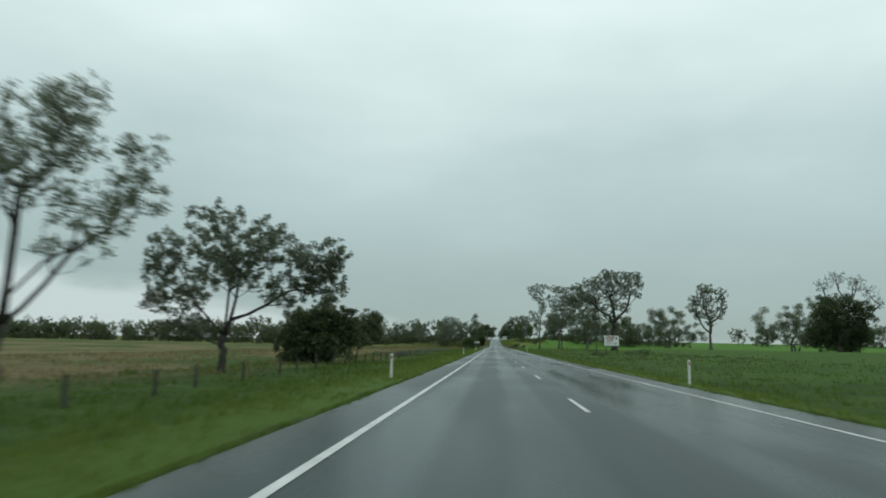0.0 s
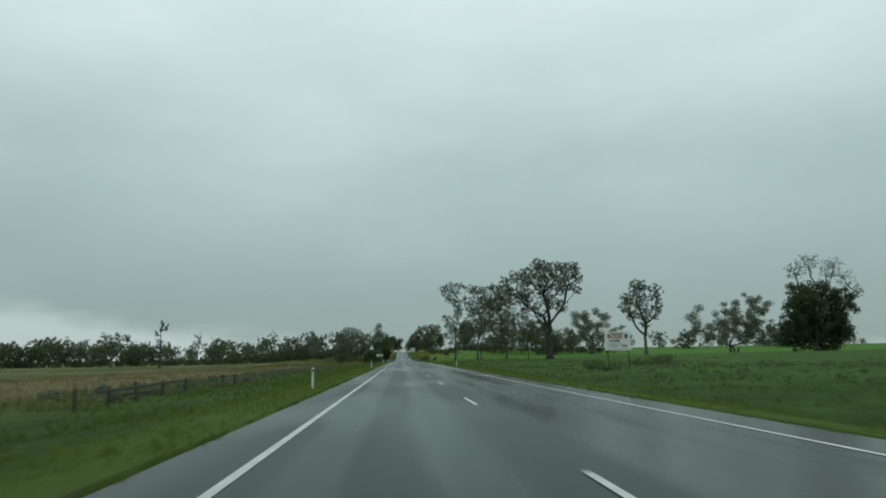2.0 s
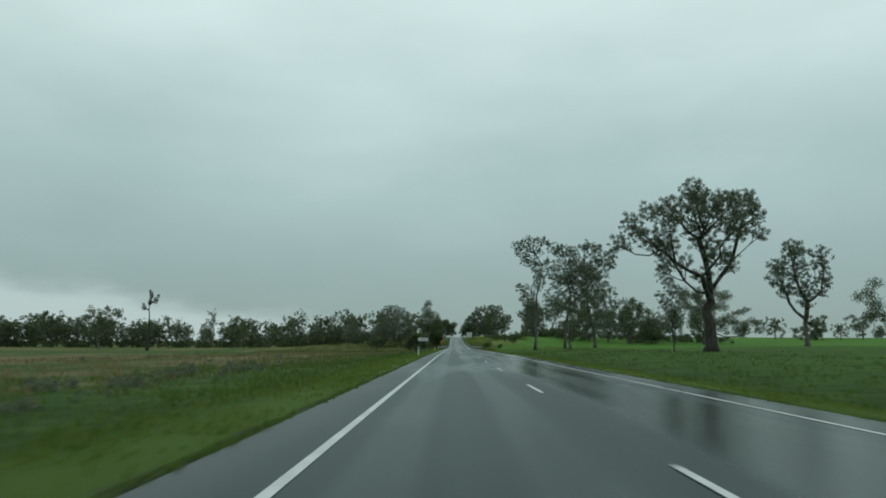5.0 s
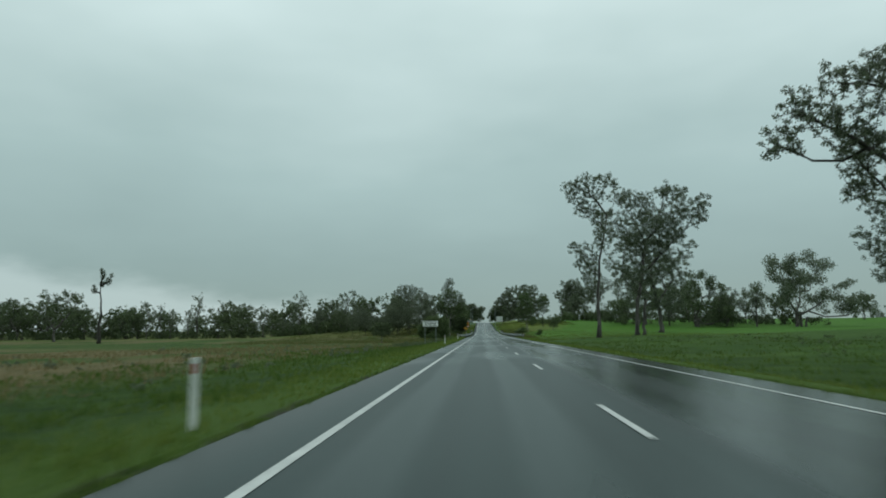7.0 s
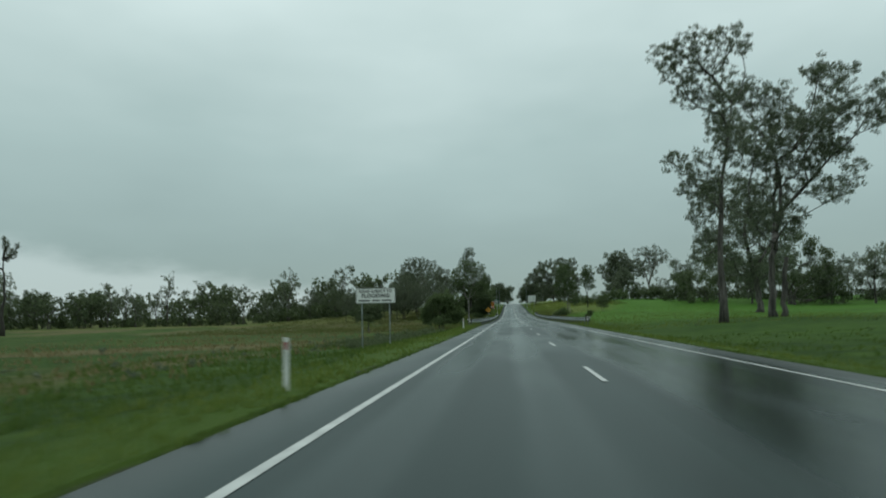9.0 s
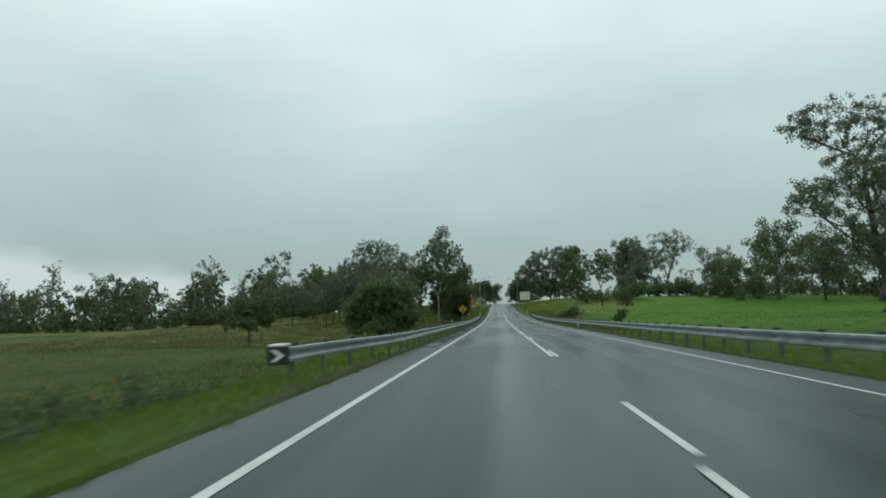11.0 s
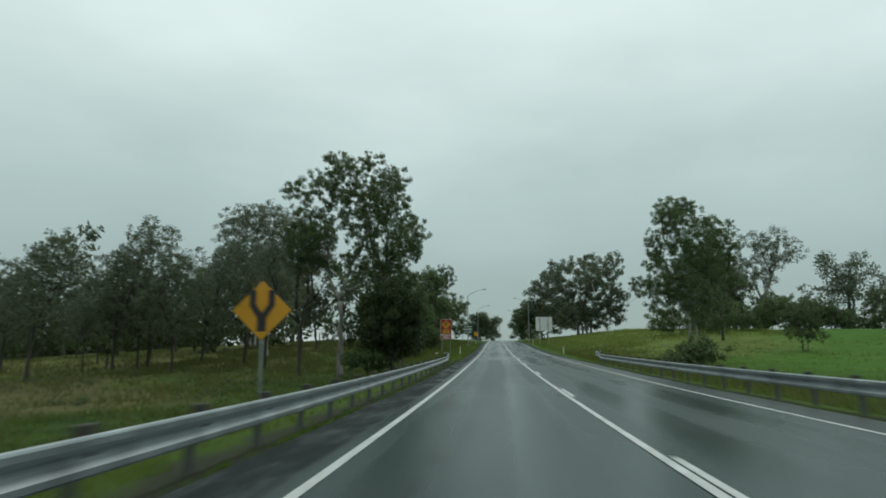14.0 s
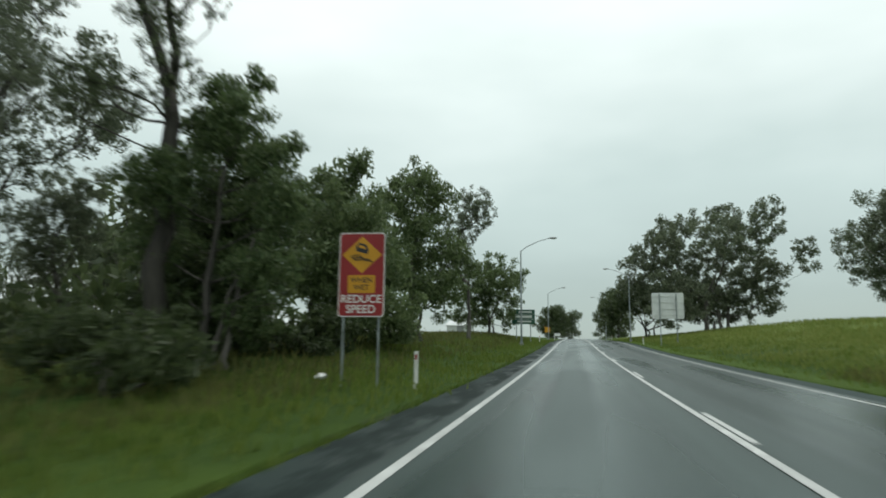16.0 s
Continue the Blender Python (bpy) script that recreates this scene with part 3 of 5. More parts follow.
def tree(seed, name, label, category, x, y, z0, lobes, trunk_r, fork=0.35, size=0.3, cover=1.6, leaf=None, bark=None, group="", depth=0.75, stems=1, thin=1.0, twigs=3, lean=0.0, limb=0.52):
    """A tree from its crown lobes (dx, dz, rx, rz): forked tapered wood, then leaves."""
    rng = np.random.default_rng(seed)
    size, cover = size * 0.85, cover * 0.8
    gz = float(land(x, y))
    shift = z0 - gz
    root = thing(name, x, y, gz, label, category, group)
    dense, far = cover >= 1.92, size > 0.6
    width = max(abs(l[0]) + l[2] for l in lobes)
    blobs = []
    for dx, dz, rx, rz in lobes:
        room = depth * math.sqrt(max(0.05, 1 - (dx / (width + 0.01)) ** 2)) * width * 0.55
        blobs.append((dx, float(rng.uniform(-room, room)), max(dz + shift, rz * 0.6), rx * 1.1, rx, rz * 1.12, thin))
    top = max(blobs, key=lambda b: b[2])
    height = top[2]
    verts, faces = [], []
    head = 0.85 if dense or width < 0.21 * height else max(0.30, fork + 0.04)   # how high the trunk runs before it parts
    for s in range(stems):
        off = (s - (stems - 1) / 2) * trunk_r * 2.6
        r0 = trunk_r * (1.0 if s == 0 else 0.75)
        goal = top if s == 0 else blobs[int(rng.integers(len(blobs)))]
        line = []
        for k in range(9):
            t = head * k / 8
            wig = trunk_r * (0.22 if head < 0.8 else 0.4)
            line.append((off + lean * t * height + (goal[0] - lean * height) * t ** 2.2 * 0.85 + float(rng.normal()) * wig * (0 < k),
                         goal[1] * t ** 2 * 0.8 + float(rng.normal()) * wig * (0 < k), -0.25 + (goal[2] * 0.93 + 0.25) * t))
        tube_into(verts, faces, line, [r0 * (1.35 if k == 0 else (1 - 0.86 * (head * k / 8) ** 0.8)) for k in range(9)], 9)
        if s == 0:
            stem = line
    mean = sum(min(b[3], b[5]) for b in blobs) / len(blobs)
    rt = mean * (0.36 if far else 0.32 if dense else 0.24)
    # tufts stand all through the crown, more of them towards its skin
    tips = []
    for b in blobs:
        many = max(3, round((1.5 if far else 1.5 if dense else 2.7) * (twigs + 7) / 10 * b[3] * b[5] / rt ** 2))
        d = rng.normal(size=(many, 3))
        d /= np.linalg.norm(d, axis=1)[:, None]
        d *= rng.uniform(0.03, 1.15, many)[:, None] ** 0.42
        tips.append(np.array([b[0], b[1], b[2]]) + d * np.array([b[3], b[4], b[5]]))
    tips = np.concatenate(tips)
    tips[:, 2] = np.maximum(tips[:, 2], 0.25)
    # each twig springs from the nearest wood that lies lower or further in; wood tapers with what it carries
    spine = [stem[k] for k in range(9) if head * k / 8 >= min(fork * 0.8, head * 0.7)]
    middles = np.array([[b[0], b[1], b[2] - 0.3 * b[5]] for b in blobs])
    middles = middles[np.argsort(np.linalg.norm(middles - np.array(spine[0]), axis=1))]
    tips = tips[np.argsort(np.linalg.norm(tips - np.array(spine[0]), axis=1))]
    at = np.zeros((len(spine) + 3 * len(middles) + 2 * len(tips), 3))
    at[:len(spine)] = spine
    up, load = [k - 1 for k in range(len(spine))], [0] * len(spine)
    reach = np.zeros(len(at))
    reach[:len(spine)] = [0.25 * k * height / 8 for k in range(len(spine))]
    n_at = len(spine)
    for p, steps, tip in ([(m, (0.33, 0.67, 1.0), False) for m in middles] + [(t, (0.55, 1.0), True) for t in tips]):
        gap = p - at[:n_at]
        far_off = np.linalg.norm(gap, axis=1)
        cost = far_off + (0.25 if tip else 0.65) * reach[:n_at] + 0.5 * np.maximum(0.0, -gap[:, 2] + 0.15 * np.hypot(gap[:, 0], gap[:, 1]))
        k = int(np.argmin(cost))
        base, way, length = at[k].copy(), gap[k], far_off[k]
        bow = rng.normal(size=3) * length * (0.09 if tip else 0.06) + np.array([0.0, 0.0, -0.06 * length])
        for a in steps:
            at[n_at] = base + way * a + bow * math.sin(math.pi * a)
            reach[n_at] = reach[k] + a * length
            up.append(k if a == steps[0] else n_at - 1)
            load.append(0)
            n_at += 1
        q = n_at - 1 if tip else -1
        while q >= 0:
            load[q] += 1
            q = up[q]
    slimmest = trunk_r * 0.035
    thick = [max(slimmest, trunk_r * 0.86 * limb / 0.52 * (w / len(tips)) ** 0.52) for w in load]
    for k in range(n_at):
        if up[k] >= 0 and load[k] and k >= len(spine):
            r1 = min(thick[up[k]], thick[k] * 1.3)
            p, q = Vector(at[up[k]]), Vector(at[k])
            tube_into(verts, faces, [p, q], [r1, thick[k]], 7 if thick[k] > trunk_r * 0.3 else 4 if thick[k] > trunk_r * 0.1 else 3)
    clumps = [(*p, rt * float(rng.uniform(0.65, 1.25)), float(rng.uniform(0.6, 1.1)), 0.8) for p in tips]
    core = [(b[0], b[1], b[2], b[3] * 0.82, b[5] / b[3], 1.3) for b in blobs] if dense else []
    part("trunk", (verts, [], faces), bark or M_BARK, root)
    for f in root.children[0].data.polygons:
        f.use_smooth = True
    quad, n = leaf_cloud(rng, clumps, size * 0.95, cover)
    if core:
        inner, m = leaf_cloud(rng, core, size * 1.7, cover)
        quad, n = np.concatenate([quad, inner]), n + m
    quad[:, 2] = np.maximum(quad[:, 2], 0.05)
    crown = new("crown", quads_mesh("crown", quad, n, leaf or M_LEAF))
    crown.parent = root
    return root


GUM, BUSH = "gum tree", "bush"
# beside the road at the start
tree(1, "gum_tree", "sparse grey-green gum leaning over the paddock fence", GUM, -14.8, 14.4, -0.87,
     [(1.2, 8.4, .9, .6), (.7, 7.7, 1, .7), (2.3, 8, .7, .7), (3, 7.3, .7, .6), (1.5, 6.7, 1, .7), (.4, 6.2, .9, .9), (2.7, 6.1, .7, .7), (3.7, 5.6, .7, .6),
      (1.8, 5.5, .9, .6), (3.3, 4.7, .7, .5), (1.2, 4.4, .9, .4), (-1.1, 6.9, 1.2, 1.2), (-1.4, 5, 1.2, .9), (-.5, 8.5, 1.2, .7)], 0.17, 0.22, 0.14, 0.85, bark=M_DARK_BARK)
tree(2, "gum_tree", "spreading dark-trunked gum behind the paddock fence", GUM, -16.6, 33.5, -1.15,
     [(-2.9, 7.1, 1.3, 1.0), (-3.5, 5.9, 0.9, 0.9), (-1.6, 7.7, 1.4, 1.0), (0.3, 8.4, 1.6, 0.9), (1.8, 8.1, 1.3, 1.0), (-0.4, 6.5, 1.7, 1.3), (1.4, 6.3, 1.4, 1.3), (3.4, 6.9, 1.3, 1.0), (-1.6, 5.0, 1.6, 0.9), (4.7, 6.3, 1.4, 1.3), (5.9, 6.9, 0.9, 1.0), (-2.9, 4.3, 0.9, 0.7), (3.4, 5.1, 1.3, 0.9), (5.2, 5.4, 1.3, 1.3), (-2.0, 3.1, 1.3, 0.8)], 0.26, 0.24, 0.19, 1.7, bark=M_DARK_BARK, limb=0.38)
tree(3, "bush", "dense dark green roadside shrub", BUSH, -16.6, 52.8, -0.64,
     [(-1.6, 1.7, 1.4, 1.6), (-1.6, 3, 1.2, 1.3), (0.3, 0.7, 2, 0.9), (-1.6, 0.6, 1.8, 0.8), (-1.1, 2.4, 1.2, 2.1), (0.5, 3.8, 1.2, 1.4), (2.4, 2.5, 1.6, 1.6), (1.3, 1.1, 2.1, 1), (-1.1, 1.1, 1, 1), (-1.2, 0.8, 1.6, 0.8), (2.1, 3.4, 1.2, 1.1), (-0.3, 3.4, 1.3, 1.2), (0.7, 2.2, 1.6, 1.4)], 0.13, 0.2, 0.25, 3.0, M_SCRUB, stems=2)
tree(4, "small_tree", "small rounded tree with a thin dark trunk", "tree", -14.2, 57.9, -0.39,
     [(.6, 3.2, 1.4, 1.1), (-.1, 2.4, 1.2, 1), (1.4, 2.8, .9, 1.2), (0.5, 1.6, 1.3, 0.8), (1.6, 1.9, 0.9, 0.8), (-0.9, 1.9, 0.9, 0.8)], 0.11, 0.3, 0.2, 3.0, M_LEAF_DARK)
# the big spreading gum and its companions on the right
tree(5, "gum_tree", "huge spreading gum with a thick grey trunk", GUM, 45.7, 261.5, -1.05,
     [(-15.7, 20.6, 2.1, 1.9), (-12.8, 24.6, 2.3, 2.2), (-10, 26.6, 2.3, 1.8), (-12.1, 21.2, 2.5, 2.1), (-8.7, 23.5, 2.7, 2.5), (-6.4, 26.9, 2.5, 2.2), (-8.9, 19.5, 2.5, 1.9), (-4.1, 29.2, 2.5, 1.9), (-4.2, 25.2, 2.7, 2.7), (-5.5, 21.2, 2.7, 2.5), (-.7, 29.8, 2.7, 1.9), (-.3, 25.8, 3, 2.7), (-1.6, 21.8, 3, 2.7), (2.7, 30.4, 2.5, 1.5), (6.6, 30.4, 2.5, 1.5), (10, 29.8, 2.4, 1.5), (3.6, 27, 3, 2.5), (7.5, 27.5, 2.7, 2.2), (10.4, 26.2, 1.9, 2.2), (2.8, 22.4, 2.7, 2.5), (6.7, 23.6, 2.2, 1.9), (9.2, 21.9, 1.5, 1.4), (-4, 17.3, 2.7, 1.9), (-.1, 17.9, 2.7, 2.5), (5.3, 17.1, 2.2, 1.8), (-7.1, 16.2, 1.4, 1.4), (-2.5, 14, 1.7, 1.3)],
     1.25, 0.34, 0.38, 1.45, bark=M_DARK_BARK, limb=0.42)
tree(73, "gum_tree", "slender young gum beside a huge one", GUM, 39, 262, -1.08,
     [(-1.2, 13.5, 1.3, 1), (-0.3, 12.3, 1.5, 1.3), (0.8, 10.8, 1.5, 1.3), (-1.1, 10.3, 1.5, 1.3), (0.2, 8.6, 1.7, 1.4), (-1.7, 8.4, 1.2, 1.1), (1.1, 7, 1.4, 1.2), (-0.6, 6.5, 1.4, 1.1)],
     0.16, 0.4, 0.26, 1.1, bark=M_DARK_BARK)
tree(6, "gum_tree", "tall slim gum with a pale crooked trunk", GUM, 20.8, 322.7, -1.42,
     [(-4.4, 29.3, 1.7, 1.5), (-3.3, 27.1, 2.2, 1.5), (-1.6, 29.9, 2, 1.8), (2, 30.1, 2.2, 1.5), (4.3, 30.2, 1, 0.8), (0.6, 27.3, 2.2, 1.5), (-1.9, 24.7, 1.7, 1.5), (0.4, 23.5, 2, 1.7), (-4, 17.6, 1.5, 1.1), (-2, 15.9, 2, 1.9), (-2.3, 13.8, 2, 1.5), (-0.7, 12.2, 2.1, 1.7), (0.9, 18.6, 1.9, 2.1), (1.8, 21, 2, 1.7), (-0.5, 9.4, 1.7, 1.1), (-1.4, 7, 1.2, 1)],
     0.42, 0.3, 0.30, 1.3, bark=M_BARK)
tree(7, "gum_tree", "tall many-limbed gum with peeling pale bark", GUM, 32.5, 338.5, -1.87,
     [(-2.8, 31.2, 2.4, 1.8), (0, 31, 2.5, 2), (2.8, 30.9, 2.7, 1.8), (5.6, 31.5, 2.1, 1.8), (8.1, 31.1, 2.7, 1.8), (10.8, 29.9, 2.7, 2), (13.4, 28.3, 2.1, 2), (0.6, 27, 3.3, 2.5), (3.9, 26.8, 2.8, 2.3), (7.6, 26.6, 3.3, 2.3), (11.1, 25.4, 2.7, 2), (14.1, 26.2, 1.1, 1.3), (-2.9, 22.2, 3.3, 3), (0.7, 21.5, 3.3, 3), (4.5, 21.8, 2.7, 2.3), (8.1, 21.7, 2.5, 1.8), (-2.3, 17.2, 3.3, 2.8), (1.8, 17.5, 2.7, 2.5), (10.1, 17.7, 2, 1), (12.7, 20.5, 1.6, 0.9), (-3.5, 12.9, 2.7, 2.5), (0.1, 12.8, 2.1, 2), (5.5, 18.8, 2.4, 2.2), (5.2, 15.5, 1.9, 1.7), (2.8, 24.2, 2.4, 2.2), (6.1, 24.4, 2.4, 2), (-5, 25.8, 2.1, 2), (9.6, 23.4, 2, 1.6)],
     0.5, 0.22, 0.36, 1.3, bark=M_BARK, stems=2)
tree(8, "gum_tree", "lone upright gum with a pale forked trunk", GUM, 111.3, 352.0, -0.49,
     [(-3.5, 31.1, 3.4, 2.85), (2, 32.1, 3.82, 2.38), (5.8, 29.1, 2.98, 3.32), (-6.4, 26, 2.98, 2.85), (-0.4, 26, 4.25, 3.8), (6.5, 24, 2.55, 2.85), (-8.6, 21.9, 2.98, 2.85), (-1.7, 19.9, 3.82, 3.32), (4.2, 19, 2.98, 2.85), (-5.4, 17.9, 2.98, 2.38), (-0.1, 14.9, 2.55, 2.28)],
     0.85, 0.22, 0.62, 1.5, limb=0.6)
tree(9, "gum_tree", "dense dark rounded tree in the pasture", GUM, 118.5, 236.9, 0.74,
     [(1.5, 16.6, 6.3, 4.2), (-5, 12.6, 5.1, 4.9), (7, 11.6, 5.1, 5.4), (0.5, 8.6, 8.3, 5.9), (-6.5, 5, 5.1, 4.9), (6.4, 4, 5.4, 4.9), (-0.2, 2.6, 6.7, 3.7), (9.3, 6.2, 3.3, 4.2)],
     0.7, 0.2, 0.68, 2.5, M_SCRUB)
tree(71, "dead_tree", "half-bare gum with twiggy top behind a dense tree", "dead tree", 121.5, 240.5, 0.7,
     [(-7.2, 22.7, 2.9, 2.3), (-1.2, 25.9, 3.2, 2.3), (6.9, 23.3, 2.9, 1.9), (10.5, 20.8, 2.6, 2.3), (12.2, 16.9, 1.6, 1.9), (3, 24.6, 2.6, 1.6)],
     0.5, 0.25, 0.45, 0.45, bark=M_DARK_BARK)
tree(10, "gum_tree", "broad pasture gum with a loose crown", GUM, 157.7, 360.6, 0.19,
     [(-10.8, 12.7, 7.6, 7.6), (0, 19.2, 9.4, 6.7), (13.5, 18.9, 10.8, 8.1), (-2.7, 8.6, 12.1, 5.4), (10.8, 8.3, 10.8, 5.4)], 0.7, 0.2, 0.85, 2.1, stems=3)
tree(11, "gum_tree", "low clump of pasture gums", GUM, 109.7, 430.8, 2.54,
     [(-8.9, 12.3, 7.4, 8.9), (0, 16.3, 8.9, 6.5), (10.3, 10.1, 8.9, 7.4), (19.2, 5.3, 5.9, 5.3)], 0.6, 0.2, 0.85, 2.1, stems=3)
tree(12, "dead_tree", "half-dead gum with a thin broken top", "dead tree", -122.2, 396.6, -3.75,
     [(-1.8, 17.5, 0.9, 0.9), (-0.6, 20, 0.8, 1.2), (1, 22.4, 0.8, 1.4), (2.7, 20.5, 0.9, 1.2), (3.4, 22.3, 0.6, 0.7), (0.3, 23.8, 0.5, 0.8), (-2.7, 19, 0.6, 0.6)], 0.55, 0.4, 0.42, 0.75, bark=M_DARK_BARK, twigs=6)
# culvert flats on the left
tree(13, "small_tree", "low round-crowned dark tree standing in pasture", "tree", -30.1, 381.9, -3.15,
     [(-.1, 4.3, 3.2, 1.6), (-1.4, 3.3, 1.8, 1.1), (1.5, 3.2, 1.8, 1.1), (-.1, 2.7, 2.9, .9)], 0.2, 0.3, 0.28, 3.4, M_LEAF_DARK)
tree(14, "bush", "big dense dark bush behind the guard rail", BUSH, -15.6, 386.6, -2.28,
     [(-1.2, 5.5, 1.4, 1.2), (.9, 5.7, 1.9, 1.1), (2.8, 4.7, 1.6, 1.4), (0, 3.6, 2.8, 1.9), (-2.5, 3.7, 1.6, 1.9), (3.1, 2.5, 1.6, 1.6), (-2.8, 1.5, 1.9, 1.2), (.3, 1.4, 2.8, 1.2), (-3.7, 2.5, 1.1, 1.2), (-3.2, .8, 1.3, .8), (2.6, .9, 1.8, .9), (-.5, .7, 2, .8), (3.6, 1.6, 1.1, 1.1), (-1.2, 4.6, 1.8, 1.6), (1.6, 4.4, 1.8, 1.4)],
     0.2, 0.2, 0.22, 2.9, M_LEAF_GREEN, stems=3)
tree(15, "gum_tree", "tall roadside gum with fanning pale limbs", GUM, -13.4, 442.3, -0.94,
     [(-0.6, 15.7, 1.2, 0.84), (-2, 14.4, 1.2, 0.96), (0.8, 14.6, 1.2, 0.96), (2.5, 15.2, 0.96, 0.72), (4, 14.1, 1.2, 0.96), (-3.2, 12.9, 1.2, 1.08), (-0.9, 13.4, 1.56, 1.2), (1.6, 12.8, 1.56, 1.2), (3.8, 12.5, 1.32, 1.08), (-3.6, 11.2, 1.08, 1.08), (-1.8, 11.4, 1.32, 1.08), (0.4, 11.1, 1.2, 1.08), (2.6, 10.8, 1.32, 1.2), (4.8, 11, 0.96, 0.96), (5.8, 9.5, 1.08, 1.08), (4.4, 9.3, 1.32, 1.08), (-3, 9.2, 1.32, 1.08), (-1.2, 9.4, 1.08, 0.84), (1.5, 9.1, 1.2, 0.96), (3.2, 8.1, 1.32, 1.08), (5.1, 8.1, 1.08, 0.84), (-4.3, 10.2, 0.84, 1.08), (-3.1, 7.7, 0.96, 0.84), (3.9, 7.1, 1.08, 0.72), (2, 7.4, 1.08, 0.84), (-1.4, 7.4, 0.96, 0.72), (0.8, 7.6, 0.96, 0.72)],
     0.26, 0.34, 0.185, 2.15, M_LEAF_GREEN, M_PALE, depth=0.45, limb=0.44)
tree(49, "gum_tree", "slim gum beside the tall roadside gum", GUM, -16.8, 443.1, -1.1,
     [(0, 8.5, 1.56, 1.44), (-1.8, 9.5, 1.2, 1.2), (-2.64, 8, 1.2, 1.44), (0.96, 9.5, 1.44, 1.2)], 0.15, 0.4, 0.2, 1.3, M_LEAF, M_DARK_BARK)
tree(16, "bush", "dark understorey shrub below a roadside gum", BUSH, -8.6, 438.9, -0.97,
     [(-.2, 4.9, 1.4, 1.3), (-1.4, 4.2, 1.4, 1.5), (.7, 3.8, 1.2, 1.5), (-.5, 2.6, 1.9, 1.6), (1, 2, 1.1, 1.3), (-1.9, 2.1, 1.4, 1.4), (.1, 1, 1.6, 1)], 0.12, 0.2, 0.22, 3.2, M_SCRUB, stems=3, depth=0.4)
tree(48, "bush", "low green shrub beside the guard rail", BUSH, -10.6, 438.6, -1.5,
     [(0, .9, 1.3, .8), (-1.1, .7, 1, .6), (.9, .6, .9, .6)], 0.06, 0.2, 0.16, 2.8, M_LEAF_GREEN, stems=2)
grove_a = tree(17, "gum_tree", "slim grove gum with a dark trunk", GUM, -36.2, 439.5, -2.80,
     [(.6, 10.2, 2.1, 1.2), (2.3, 10.6, 1.2, 1), (-.6, 9, 1.9, 1.5), (2.3, 8.6, 1.7, 1.7), (.6, 6.6, 2.5, 1.7), (3.5, 6.1, 1.2, 1.2)], 0.16, 0.45, 0.30, 1.05, M_LEAF, M_DARK_BARK, group="grove of gums")
grove_b = tree(18, "gum_tree", "grove gum with a loose uneven crown", GUM, -34.7, 453.7, -1.75,
     [(-.5, 13, 2.1, 1.3), (-2.1, 11.4, 2.1, 1.6), (1.1, 11.9, 1.9, 1.6), (-.5, 9.3, 2.7, 1.9), (3.2, 10.8, 1.3, 1.1), (-3.2, 8.8, 1.9, 1.9), (2.1, 8.2, 2.4, 2.1), (-1.1, 6.1, 3.2, 1.9)],
     0.19, 0.4, 0.32, 1.0, M_LEAF, M_DARK_BARK, group="grove of gums")
tree(19, "gum_tree", "thin gum with bare grey upper branches", GUM, -26.3, 462.4, -1.11,
     [(-3.6, 14.7, 1.5, 1.1), (-4.2, 12, 1.8, 1.8), (0, 15.5, 2.1, 1.8), (-1.8, 10.2, 2.4, 1.8), (1.2, 11.9, 1.5, 1.8), (-3, 8.4, 2.4, 1.8)], 0.25, 0.35, 0.28, 0.38, bark=M_PALE, twigs=7)
tree(20, "gum_tree", "tall slender gum with an open tuft of leaves", GUM, -14.3, 467.3, 0.47,
     [(-2.3, 17, 1.16, 0.87), (-3.2, 16, 0.72, 0.58), (-1.8, 15.1, 1.16, 0.87), (-0.8, 16.1, 0.87, 1.16), (0.4, 16.7, 0.87, 0.87), (1.2, 15.7, 0.87, 0.87), (0, 14.8, 1.01, 1.01), (1.7, 14.4, 0.72, 0.87), (-1.2, 13.6, 1.16, 0.87), (-2.4, 12.6, 0.87, 0.72), (-1.7, 11.8, 0.72, 0.72), (0.5, 13.2, 0.87, 0.87), (1.6, 12.9, 1.01, 0.72), (2.7, 13.3, 0.58, 0.43), (1.3, 11.5, 0.87, 0.58), (-3.1, 8.6, 1.01, 0.72), (-4, 8.5, 0.72, 0.43), (-2.3, 8.1, 1.01, 0.58), (1.8, 10.3, 0.43, 0.29), (-2.5, 7.1, 0.58, 0.43), (-1.1, 17.6, 0.87, 0.72), (0.4, 20.4, 1.01, 0.87), (-0.4, 19, 1.3, 1.01), (0.9, 18.7, 1.16, 1.01), (-1.3, 18.5, 1.16, 1.01), (-0.8, 20, 1.01, 0.87), (-1, 10.8, .8, .7), (.3, 10.2, .7, .6), (-.8, 9.3, .8, .7), (.7, 8.7, .7, .6), (-1.4, 8, .8, .6), (-.2, 7.6, .9, .7)],
     0.40, 0.42, 0.14, 0.95, M_LEAF_DARK, M_DARK_BARK, limb=0.36)
tree(21, "bush", "tall green thicket beside the verge", BUSH, -12.4, 467.6, 0.03,
     [(.4, 9, .5, .6), (-.3, 8.4, .9, .7), (-1.1, 7.5, 1, .8), (1, 7.4, .9, .7), (-.2, 6.8, 1.1, .9), (-2.1, 6.6, .9, .7), (1.7, 6, 1, .9), (-1.4, 5.4, 1.3, 1), (.5, 4.9, 1.3, 1), (-2.8, 5.2, .9, .8), (2.4, 4.4, .9, 1), (-2.3, 3.6, 1.2, 1), (-.1, 2.9, 1.3, 1.1), (2, 2.6, 1.1, 1), (-1.3, 1.5, 1.1, .8), (.9, 1.2, 1.3, .8)],
     0.16, 0.2, 0.17, 2.4, leaf=M_LEAF_GREEN, stems=3)
